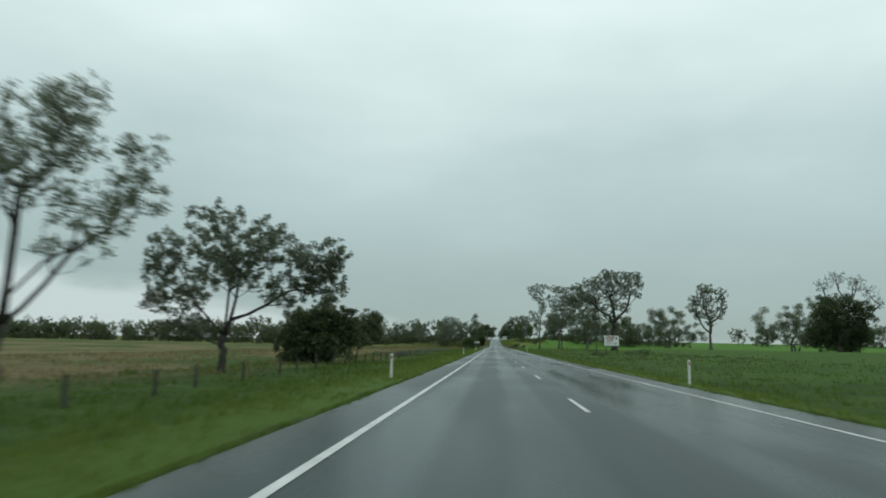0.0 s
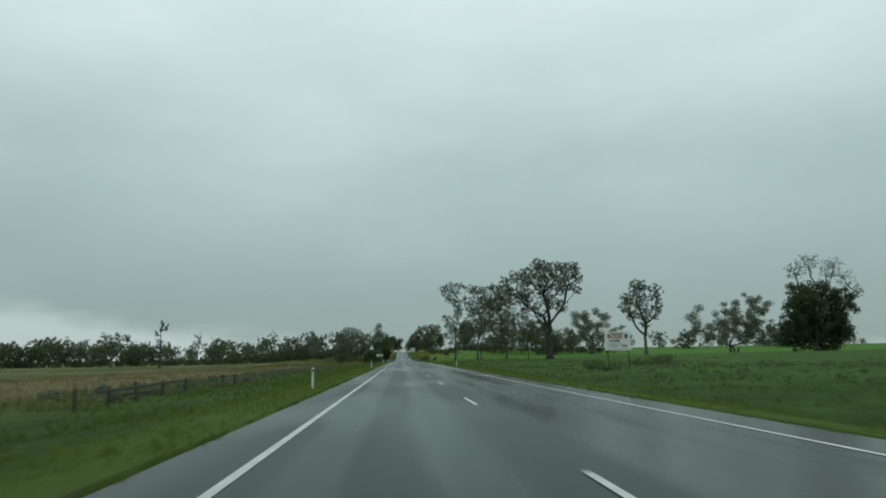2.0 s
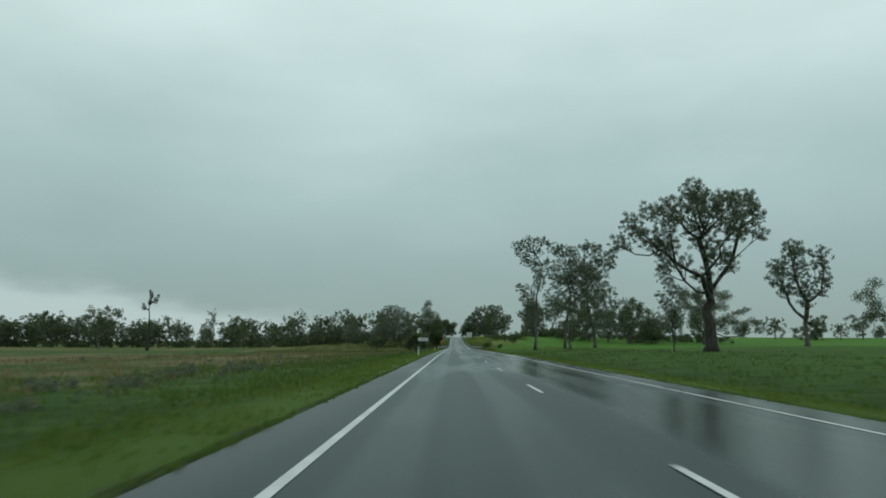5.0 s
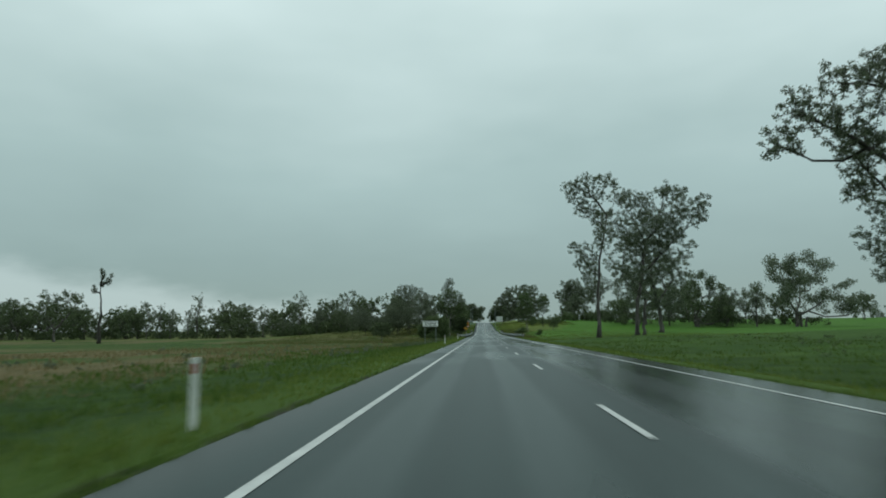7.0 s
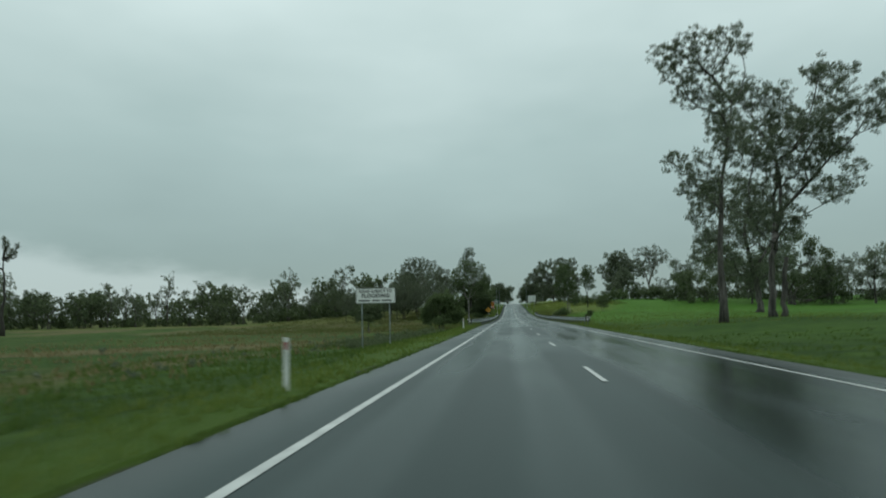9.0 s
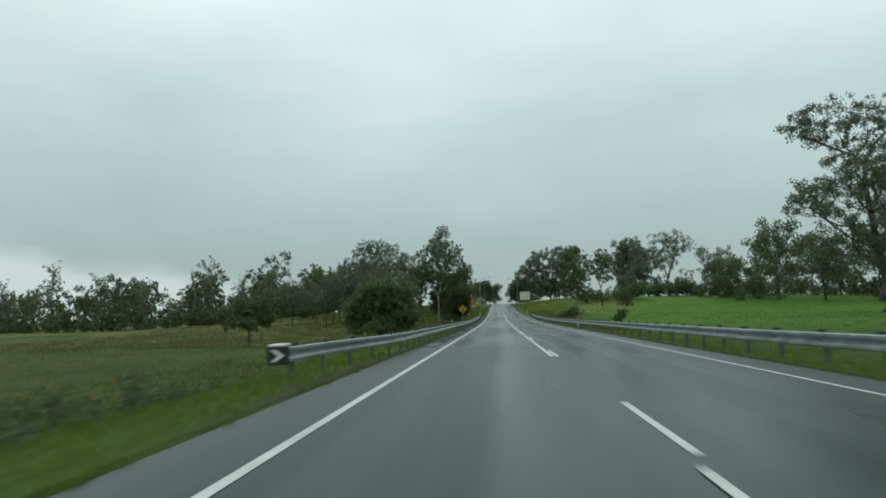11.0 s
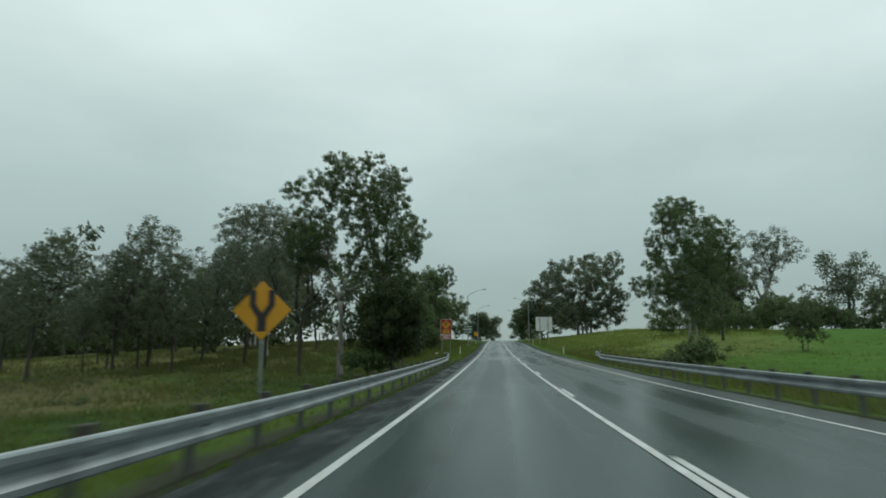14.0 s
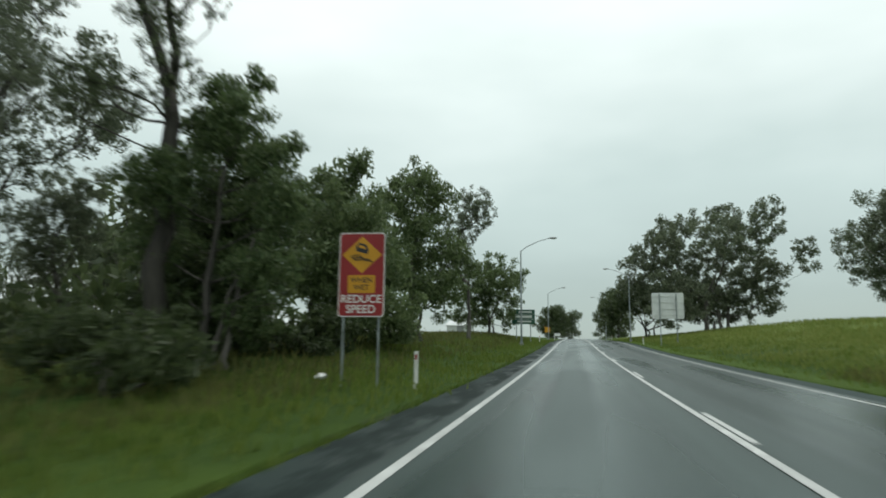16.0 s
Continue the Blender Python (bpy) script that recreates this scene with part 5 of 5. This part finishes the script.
def guard_rail(side, y0, y1, x_mid, flare0, flare1, label):
    """side -1: left of the road, its face towards +x."""
    at = rail_line(side, y0, y1, x_mid, flare0, flare1)
    root = thing("guard_rail", *at(y0), label, "guard rail")
    inv = root.matrix_world.inverted()
    ys = np.arange(y0, y1 + 0.01, 2.0)
    rows, faces = [], []
    n = len(W_SHAPE)
    for shell in (0.0, 0.004):
        for y in ys:
            x, yy, z = at(y)
            for d, h in W_SHAPE:
                rows.append(tuple(inv @ Vector((x - side * (d - shell), yy, z + 0.41 + h))))
    per = len(ys) * n
    for a in range(len(ys) - 1):
        for b in range(n - 1):
            q = (a * n + b, a * n + b + 1, a * n + n + b + 1, a * n + n + b)
            faces.append(q)
            faces.append(tuple(per + k for k in reversed(q)))
        for b in (0, n - 1):
            faces.append((a * n + b, a * n + n + b, per + a * n + n + b, per + a * n + b))
    part("rail_beam", (rows, [], faces), M_STEEL, root, "wet galvanised w-shaped beam")
    bm = bmesh.new()
    box(bm, 0, 0, 0.02, 0.075, 0.11, 1.30, 0.006)
    post = part("post", bm, M_POST, root)
    bm = bmesh.new()
    bmesh.ops.create_cone(bm, cap_ends=True, segments=10, radius1=0.22, radius2=0.15, depth=0.16, matrix=Matrix.Translation((0, 0, -0.09)))
    foot = part("footing", bm, M_FOOT, root)
    bm = bmesh.new()
    box(bm, 0, 0, 0.61, 0.13, 0.15, 0.36, 0.008)
    block = part("spacer_block", bm, M_TIMBER, root)
    for k, y in enumerate(np.arange(y0 + 1, y1 - 0.4, 2.0)):
        x, yy, z = at(y)
        for src, back in ((post, 0.16), (foot, 0.16), (block, 0.06)):
            ob = src if k == 0 else new(src.name, src.data)
            ob.parent = root
            ob.matrix_local = inv @ Matrix.Translation((x + side * back, yy, z))
    for y in (y0, y1):
        x, yy, z = at(y)
        bm = bmesh.new()
        box(bm, side * 0.02, 0.06 if y == y1 else -0.06, 0.565, 0.16, 0.16, 0.34, 0.05)
        cap = part("end_terminal", bm, M_STEEL, root, "bull-nosed rail terminal")
        cap.matrix_local = inv @ pose(x, yy, z, 0, 0, 0)
        bm = bmesh.new()
        box(bm, side * 0.16, -0.3 if y == y1 else 0.3, 0.755, 0.30, 0.55, 0.05, 0.012)
        cap = part("top_cap", bm, M_WHITE, root, "white cap on the end post")
        cap.matrix_local = inv @ pose(x, yy, z, 0, 0, 0)
    # chevron plate on the approach end
    x, yy, z = at(y0)
    marker = thing("end_marker", x, yy - 0.26, z + 0.40, "black and white hazard marker on the rail end", "marker")
    part("panel", plate(rounded(0.45, 0.36, 0.03, 3, 0, 0.17), 0.012), M_BLACK, marker)
    bm = plate([(-0.16, 0.05), (-0.05, 0.05), (0.13, 0.17), (-0.05, 0.29), (-0.16, 0.29), (0.0, 0.17)], 0.004)
    arrow = part("chevron", bm, M_WHITE, marker)
    arrow.matrix_local = pose(0, -0.013, 0)
    return root


guard_rail(-1, 321, 445.0, -4.85, 0.9, 0.6, "galvanised steel guard rail on wet posts")
guard_rail(1, 316, 448.0, 5.35, 0.6, 1.1, "galvanised steel guard rail on wet posts")


def sign_posts(root, xs, height, depth=0.04, r=0.030, down=0.0):
    for x in xs:
        part("post", pole([(x, depth, -0.4 - down), (x, depth, height)], [r, r], 10), M_STEEL, root)


def farm_sign():
    x, y = 19.3, 117.2
    z = float(land(x, y))
    root = thing("farm_sign", x, y, z, "white roadside farm hoarding with red and grey lines", "sign", turn=-4)
    lo = 1.0 - z
    w, h = 2.5, 1.78
    part("panel", plate([(-w / 2, lo), (w / 2, lo), (w / 2, lo + h), (-w / 2, lo + h)], 0.03), M_SIGN, root)
    for cx, cz, sx, sz, mat in ((-.1, 1.62, 1.4, .06, M_BLACK), (.82, 1.34, .26, .42, M_BLACK),
                                (-.25, .62, 1.3, .05, M_DULL), (-.4, .46, .9, .05, M_DULL), (-.4, .32, .8, .05, M_DULL), (.62, .46, .62, .10, M_BLACK), (.62, .30, .5, .05, M_RED), (0, .12, 1.9, .05, M_DULL)):
        bm = bmesh.new()
        box(bm, cx, -0.033, lo + cz, sx, 0.006, sz)
        part("print_bar", bm, mat, root)
    lettering("ROSE", 0.56, -.28, lo + 1.32, -0.036, M_RED, root, 1.1, 0.042)
    lettering("FARM", 0.34, -.30, lo + .90, -0.036, M_BLACK, root, 1.25, 0.05)
    for px in (-1.0, 1.0):
        bm = bmesh.new()
        box(bm, px, 0.06, (lo + h) / 2 - 0.2, 0.10, 0.10, lo + h + 0.2, 0.01)
        part("post", bm, M_TIMBER, root)


def flood_sign():
    x, y = -8.7, 286.0
    z = float(land(x, y))
    root = thing("flood_sign", x, y, z, "white flooding warning sign with black lettering on two posts", "sign", turn=3)
    lo = 0.80 - z
    w, h = 2.14, 0.80
    part("panel", plate(rounded(w, h, 0.05, 4, 0, lo + h / 2), 0.012), M_SIGN, root)
    bm = bmesh.new()
    for cz, sx, sz, cx in ((lo + 0.025, w - .1, .014, 0), (lo + h - 0.025, w - .1, .014, 0)):
        box(bm, cx, -0.014, cz, sx, 0.004, sz)
    for s in (-1, 1):
        box(bm, s * (w / 2 - .03), -0.014, lo + h / 2, .014, 0.004, h - .1)
    part("border", bm, M_BLACK, root)
    lettering("ROAD SUBJECT TO", 0.20, 0, lo + 0.63, -0.015, M_BLACK, root, 1.05, 0.03)
    lettering("FLOODING", 0.28, 0, lo + 0.39, -0.015, M_BLACK, root, 1.1, 0.035)
    for cx, sx in ((-.62, .62), (.02, .42), (.60, .54)):
        bm = bmesh.new()
        box(bm, cx, -0.014, lo + 0.14, sx, 0.004, 0.07)
        part("print_bar", bm, M_BLACK, root)
    sign_posts(root, (-0.75, 0.75), lo + h - 0.05)


def divided_road_sign():
    x, y = -6.6, 406.4
    z = float(land(x, y))
    root = thing("warning_sign", x, y, z, "yellow diamond warning sign with a black fork symbol", "sign", turn=2)
    c = 0.58 - z
    r = 0.62
    part("panel", plate([(0, c - r), (r, c), (0, c + r), (-r, c)], 0.012), M_YELLOW, root)
    arm = [(a * 1.0, b * 1.0) for a, b in ((-.10, -.44), (.10, -.44), (.10, -.16), (.27, .10), (.27, .42), (.13, .42), (.13, .13), (0, -.06), (-.13, .13), (-.13, .42), (-.27, .42), (-.27, .10), (-.10, -.16))]
    sym = part("symbol", plate([(a, c + b) for a, b in arm], 0.004), M_BLACK, root)
    sym.matrix_local = pose(0, -0.013, 0)
    sign_posts(root, (0.0,), c + 0.3)


def slippery_sign():
    x, y = -7.15, 465.5
    z = float(land(x, y))
    root = thing("reduce_speed_sign", x, y, z, "red wet-road sign with a yellow diamond on two posts", "sign", turn=5)
    lo = 1.16 - z
    w, h = 1.20, 2.18
    part("border", plate(rounded(w, h, 0.09, 4, 0, lo + h / 2), 0.012), M_SIGN, root)
    p = part("panel", plate(rounded(w - .05, h - .05, 0.075, 4, 0, lo + h / 2), 0.004), M_RED, root)
    p.matrix_local = pose(0, -0.0125, 0)
    d = part("diamond", plate([(0, lo + 1.12), (.52, lo + 1.60), (0, lo + 2.08), (-.52, lo + 1.60)], 0.004), M_YELLOW, root)
    d.matrix_local = pose(0, -0.017, 0)
    car = part("car_symbol", plate([(-.16, lo + 1.70), (.13, lo + 1.62), (.17, lo + 1.72), (.11, lo + 1.86), (-.09, lo + 1.92), (-.17, lo + 1.82)], 0.003), M_BLACK, root)
    car.matrix_local = pose(0, -0.0215, 0)
    rear = part("car_window", plate([(-.11, lo + 1.80), (.09, lo + 1.745), (.075, lo + 1.81), (-.075, lo + 1.86)], 0.002), M_YELLOW, car)
    rear.matrix_local = pose(0, -0.0032, 0)
    for dx, dz in ((0, 0), (.07, -.05)):
        track = ((-.05, 1.60), (-.22, 1.58), (-.30, 1.55), (-.22, 1.51), (-.08, 1.53), (.06, 1.50), (.22, 1.47))
        part("skid_mark", pole([(dx + a, -0.023, lo + dz + b) for a, b in track], [0.016] * 7, 4), M_BLACK, root)
    q = part("plate", plate(rounded(.72, .46, .03, 3, 0, lo + .84), 0.004), M_YELLOW, root)
    q.matrix_local = pose(0, -0.017, 0)
    lettering("WHEN", 0.19, 0, lo + .94, -0.022, M_BLACK, root)
    lettering("WET", 0.19, 0, lo + .75, -0.022, M_BLACK, root)
    lettering("REDUCE", 0.285, 0, lo + .45, -0.019, M_SIGN, root)
    lettering("SPEED", 0.285, 0, lo + .19, -0.019, M_SIGN, root)
    sign_posts(root, (-.46, .46), lo + h - .1)


def board_sign():
    x, y = 7.35, 517.0
    z = float(land(x, y))
    root = thing("direction_sign", x, y, z, "back of a large ribbed aluminium road sign", "sign", turn=8)
    lo = 3.65 - z
    w, h = 3.1, 2.55
    part("panel", plate(rounded(w, h, 0.15, 5, 0, lo + h / 2), 0.02), M_BACK, root)
    for cz in (.35, .95, 1.6, 2.2):
        bm = bmesh.new()
        box(bm, 0, -0.045, lo + cz, w - .15, 0.05, 0.04, 0.006)
        part("rib", bm, M_BACK, root)
    sign_posts(root, (-.8, .8), lo + h - .1, -0.10, 0.055)


def green_sign():
    x, y = -7.4, 525.0
    z = float(land(x, y))
    root = thing("direction_sign", x, y, z, "green direction sign with white lines on two posts", "sign", turn=4)
    lo = 3.45 - z
    w, h = 2.6, 1.65
    part("panel", plate(rounded(w, h, .1, 4, 0, lo + h / 2), .02), M_GREEN, root)
    for cz, sx, sz, cx in ((1.38, 1.5, .17, .2), (.85, 1.9, .26, 0), (.30, 1.6, .17, .1), (.57, 2.4, .03, 0), (1.12, 2.4, .03, 0)):
        bm = bmesh.new()
        box(bm, cx, -.023, lo + cz, sx, .006, sz)
        part("print_bar", bm, M_SIGN, root)
    sign_posts(root, (-.8, .8), lo + h - .1, .05, .05)


def small_sign(x, y, w, h, lo, mat, label):
    root = thing("road_sign", x, y, float(land(x, y)), label, "sign")
    part("panel", plate(rounded(w, h, .06, 3, 0, lo + h / 2), .015), mat, root)
    sign_posts(root, (-w * .3, w * .3), lo + h - .1)


def street_lamp(x, y, side):
    z = float(land(x, y))
    root = thing("street_lamp", x, y, z, "galvanised street lamp with a curved outreach arm", "street lamp", "street lamps")
    bm = bmesh.new()
    box(bm, 0, 0, .12, .36, .36, .3, .03)
    part("base", bm, M_DULL, root)
    part("pole", pole([(0, 0, 0), (0, 0, 4.5), (0, 0, 9.0)], [.105, .08, .055], 12), M_STEEL, root)
    part("arm", pole([(0, 0, 8.95), (side * .5, 0, 9.35), (side * 1.7, 0, 9.9), (side * 2.7, 0, 10.15)], [.05, .045, .04, .035], 8), M_STEEL, root)
    bm = bmesh.new()
    bmesh.ops.create_uvsphere(bm, u_segments=14, v_segments=8, radius=1, matrix=Matrix.Translation((side * 3.05, 0, 10.18)) @ Matrix.Diagonal((.42, .16, .085, 1)))
    head = part("lamp_head", bm, M_DULL, root)
    bm = bmesh.new()
    bmesh.ops.create_uvsphere(bm, u_segments=12, v_segments=6, radius=1, matrix=Matrix.Translation((side * 3.12, 0, 10.11)) @ Matrix.Diagonal((.26, .12, .06, 1)))
    part("lens", bm, M_WHITE, head)


farm_sign()
flood_sign()
divided_road_sign()
slippery_sign()
board_sign()
green_sign()
small_sign(-8.4, 622, 1.3, 1.3, 1.6, M_YELLOW, "small yellow warning sign near the crest")
small_sign(-5.9, 623, 1.5, .7, .8, M_SIGN, "small white road sign near the crest")
for x, y, side in ((-6.6, 511.5, 1), (5.9, 543.5, -1), (-6.6, 580, 1), (5.9, 612, -1)):
    street_lamp(x, y, side)


def fence():
    """Old post and wire fence with a timber rail panel, inside the left boundary."""
    root = thing("paddock_fence", -13.2, 0, float(land(-13.2, 0)), "weathered timber post and wire paddock fence", "fence")
    inv = root.matrix_world.inverted()
    bm = bmesh.new()
    bmesh.ops.create_cone(bm, cap_ends=True, segments=9, radius1=.075, radius2=.06, depth=1.25, matrix=Matrix.Translation((0, 0, .3)))
    bmesh.ops.bevel(bm, geom=[e for e in bm.edges if e.is_boundary or len(e.link_faces) == 2 and e.calc_face_angle(0) > 1.2], offset=.012, segments=1, affect="EDGES")
    post = part("post", bm, M_TIMBER, root)
    places = []
    for k in range(22):
        y = -11 + 4.3 * k + .5 * math.sin(k * 2.1)
        places.append((-13.1 - .4 * float(smooth(y, 30, 80)) - .12 * math.sin(k * 1.7), y))
    for k, (x, y) in enumerate(places):
        ob = post if k == 0 else new("post", post.data)
        ob.parent = root
        ob.matrix_local = inv @ pose(x, y, float(land(x, y)) - .05, 2 * math.sin(k * 2.3), 3 * math.cos(k * 1.9), 40 * k)
    for h in (.30, .55, .80):
        pts = [inv @ Vector((x, y, float(land(x, y)) + h)) for x, y in places]
        part("wire", pole(pts, [.0035] * len(pts), 4), M_POST, root)
    # what is left of a timber yard: long top rails, broken lower ones
    for y0, y1, h0, h1 in ((81.0, 86.6, .60, .66), (86.6, 91.9, .66, .70), (83.4, 87.6, .40, .34), (84.3, 86.4, .20, .26), (99.6, 103.0, .72, .68)):
        x = -13.42 - .02 * (y0 - 85)
        p, q = Vector((x, y0, float(land(x, y0)) + h0)), Vector((x + .1, y1, float(land(x, y1)) + h1))
        bm = bmesh.new()
        box(bm, 0, 0, 0, .06, (q - p).length, .10, .015)
        rail = part("timber_rail", bm, M_TIMBER, root)
        rail.matrix_local = inv @ Matrix.Translation((p + q) / 2) @ (q - p).to_track_quat("Y", "Z").to_matrix().to_4x4()
    for y, h in ((82.4, .1), (85.2, .22), (88.4, .1), (91.8, .15), (99.8, .2), (102.8, .15)):
        ob = new("post", post.data)
        ob.parent = root
        ob.matrix_local = inv @ pose(-13.5, y, float(land(-13.5, y)) - .25 + h, 3 * math.sin(y * 3), 4 * math.cos(y), 30 * y)


fence()


def shed(x, y, w, d, h, turn):
    z = float(land(x, y))
    root = thing("shed", x, y, z, "pale metal farm shed half hidden by trees", "shed", turn=turn)
    bm = bmesh.new()
    box(bm, 0, 0, h / 2, w, d, h)
    part("wall", bm, M_ROOF, root)
    e = .3
    roof = [(-w / 2 - e, -d / 2 - e, h - .05), (w / 2 + e, -d / 2 - e, h - .05), (w / 2 + e, 0, h + 1.1), (-w / 2 - e, 0, h + 1.1), (w / 2 + e, d / 2 + e, h - .05), (-w / 2 - e, d / 2 + e, h - .05)]
    roof += [(a, b, c + .08) for a, b, c in roof]
    part("roof", (roof, [], [(3, 2, 1, 0), (2, 3, 5, 4), (6, 7, 8, 9), (9, 8, 10, 11), (0, 1, 7, 6), (5, 11, 10, 4), (0, 6, 9, 3), (3, 9, 11, 5), (1, 2, 8, 7), (2, 4, 10, 8)]), M_ROOF, root)
    bm = bmesh.new()
    box(bm, w * .15, -d / 2 - .02, 1.15, 1.6, .05, 2.3)
    part("door", bm, M_DULL, root)


def litter(x, y):
    root = thing("litter", x, y, float(land(x, y)) + 0.22, "crumpled white scrap caught in the grass", "litter")
    bm = bmesh.new()
    bmesh.ops.create_icosphere(bm, subdivisions=2, radius=0.15)
    for k, v in enumerate(bm.verts):
        v.co = Vector((v.co.x * 1.1, v.co.y * 0.7, v.co.z * 0.55)) * (0.75 + 0.4 * math.sin(k * 2.7) ** 2)
    part("scrap", bm, M_WHITE, root)


litter(-8.2, 465.6)
shed(-52, 533, 9, 6, 2.2, 12)
shed(-27.5, 600, 5, 5, 2.4, -8)


# ---------------------------------------------------------------- grass
def blades(name, label, x0, x1, y0, y1, tufts, per, height, width, material, bias=1.0, seed=5):
    """Tufts of bent blades scattered over a stretch of ground, one mesh."""
    g = np.random.default_rng(seed)
    u = g.uniform(0, 1, tufts) ** bias
    cx, cy = x0 + (x1 - x0) * u, g.uniform(y0, y1, tufts)
    keep = np.sin(cx * .7 + np.sin(cy * .23) * 2) * np.sin(cy * .37 + cx * .31) > g.uniform(-1.1, .6, tufts)
    cx, cy = cx[keep], cy[keep]
    n = len(cx) * per
    hh = np.repeat(height * g.uniform(.5, 1.3, len(cx)), per) * g.uniform(.6, 1.1, n)
    px, py = np.repeat(cx, per) + g.normal(0, height * .9, n), np.repeat(cy, per) + g.normal(0, height * 1.2, n)
    pz = land(px, py) - .03
    a, lean = g.uniform(0, 2 * math.pi, n), g.uniform(.1, .55, n)
    dx, dy = np.cos(a) * hh * lean, np.sin(a) * hh * lean
    wx, wy = -np.sin(a) * width * .5, np.cos(a) * width * .5
    base = np.stack([px, py, pz], 1)
    w3 = np.stack([wx, wy, np.zeros(n)], 1)
    tip = base + np.stack([dx, dy, hh], 1)
    midp = base + np.stack([dx * .35, dy * .35, hh * .62], 1)
    quad = np.stack([base - w3, base + w3, midp + w3 * .8, tip], 1)
    ob = new(name, quads_mesh(name, quad.reshape(-1, 3), n, material))
    return tagged(ob, label, "grass", kind="stuff")


def edge_tufts(name, label, side, y0, y1, many, seed):
    """Ragged grass creeping over the broken edge of the seal."""
    g = np.random.default_rng(seed)
    edge = -SEAL_L if side < 0 else SEAL_R
    cy = g.uniform(y0, y1, many)
    cy = cy[np.sin(cy * .61) + .8 * np.sin(cy * 1.73 + 1) + .6 * np.sin(cy * .17) > g.uniform(-1.6, 1.6, many)]
    n = len(cy) * 5
    px = side * (edge + .16 - np.repeat(g.uniform(0, 1, len(cy)) ** 2 * .13, 5) + g.normal(0, .05, n))
    py = np.repeat(cy, 5) + g.normal(0, .14, n)
    base = np.stack([px, py, np.maximum(land(px, py), np.where(np.abs(px) < edge, crown_z(px, py), -99)) - .02], 1)
    a, hh = g.uniform(0, 2 * math.pi, n), g.uniform(.04, .12, n)
    lean = np.stack([np.cos(a) * hh * .5 - side * hh * .3, np.sin(a) * hh * .5, hh], 1)
    w = np.stack([-np.sin(a) * .035, np.cos(a) * .035, np.zeros(n)], 1)
    quad = np.stack([base - w, base + w, base + lean * .6 + w * .8, base + lean], 1)
    return tagged(new(name, quads_mesh(name, quad.reshape(-1, 3), n, M_GRASS)), label, "grass", kind="stuff")


edge_tufts("edge_grass", "ragged wet grass on the broken edge of the seal", -1, -4, 560, 9000, 51)
edge_tufts("edge_grass", "ragged wet grass on the broken edge of the seal", 1, -4, 600, 7000, 52)
blades("verge_grass", "yellow-green mown grass along the seal", -7.6, -4.95, -4, 330, 13000, 4, .16, .05, M_VERGE, 1.0, 11)
blades("verge_grass", "yellow-green mown grass along the seal", 5.1, 8.2, -4, 330, 9500, 4, .16, .055, M_VERGE, 1.0, 12)
blades("verge_grass", "green wet grass below the guard rail", -11, -5.35, 318, 448, 8000, 4, .22, .055, M_VERGE, 1.0, 13)
blades("verge_grass", "green wet grass at the foot of the mound", -11, -5.0, 448, 560, 8000, 4, .26, .055, M_VERGE, 1.0, 23)
blades("verge_grass", "green wet grass behind the guard rail", 5.75, 12, 318, 600, 11000, 4, .24, .06, M_VERGE, 1.0, 14)
blades("paddock_grass", "lush green paddock grass", -22, -6.6, -4, 460, 20000, 4, .25, .08, M_GRASS, 1.0, 15)
blades("paddock_grass", "lush green pasture beyond the mown verge", 8, 40, -4, 300, 9000, 4, .22, .08, M_GRASS, 1.6, 16)
blades("seeding_grass", "brown seeding grass on the plain", -75, -14, 20, 400, 9500, 4, .38, .10, M_SEED, .8, 17)
blades("seeding_grass", "brown-green seeding grass on the culvert flats", -80, -9.5, 380, 470, 15000, 4, .42, .07, M_MOUND, .8, 25)
blades("verge_grass", "rank olive grass behind the guard rail", 6.6, 14, 372, 474, 4500, 4, .42, .06, M_MOUND, 1.0, 26)
blades("paddock_grass", "bright sown pasture past the culvert", 12, 60, 318, 470, 7000, 4, .22, .08, M_CROP, 1.3, 27)
blades("bank_grass", "tall grass on the roadside bank", 7.5, 16, 446, 590, 5500, 5, .32, .07, M_BANK, 1.2, 18)
blades("bank_grass", "tall seeding grass along the top of the bank", 14, 38, 474, 590, 7500, 5, .45, .07, M_BANK, 1.3, 24)
blades("mound_grass", "tall grass on the mound below the thicket", -34, -7.5, 445, 540, 10000, 5, .42, .06, M_MOUND, 1.2, 19)
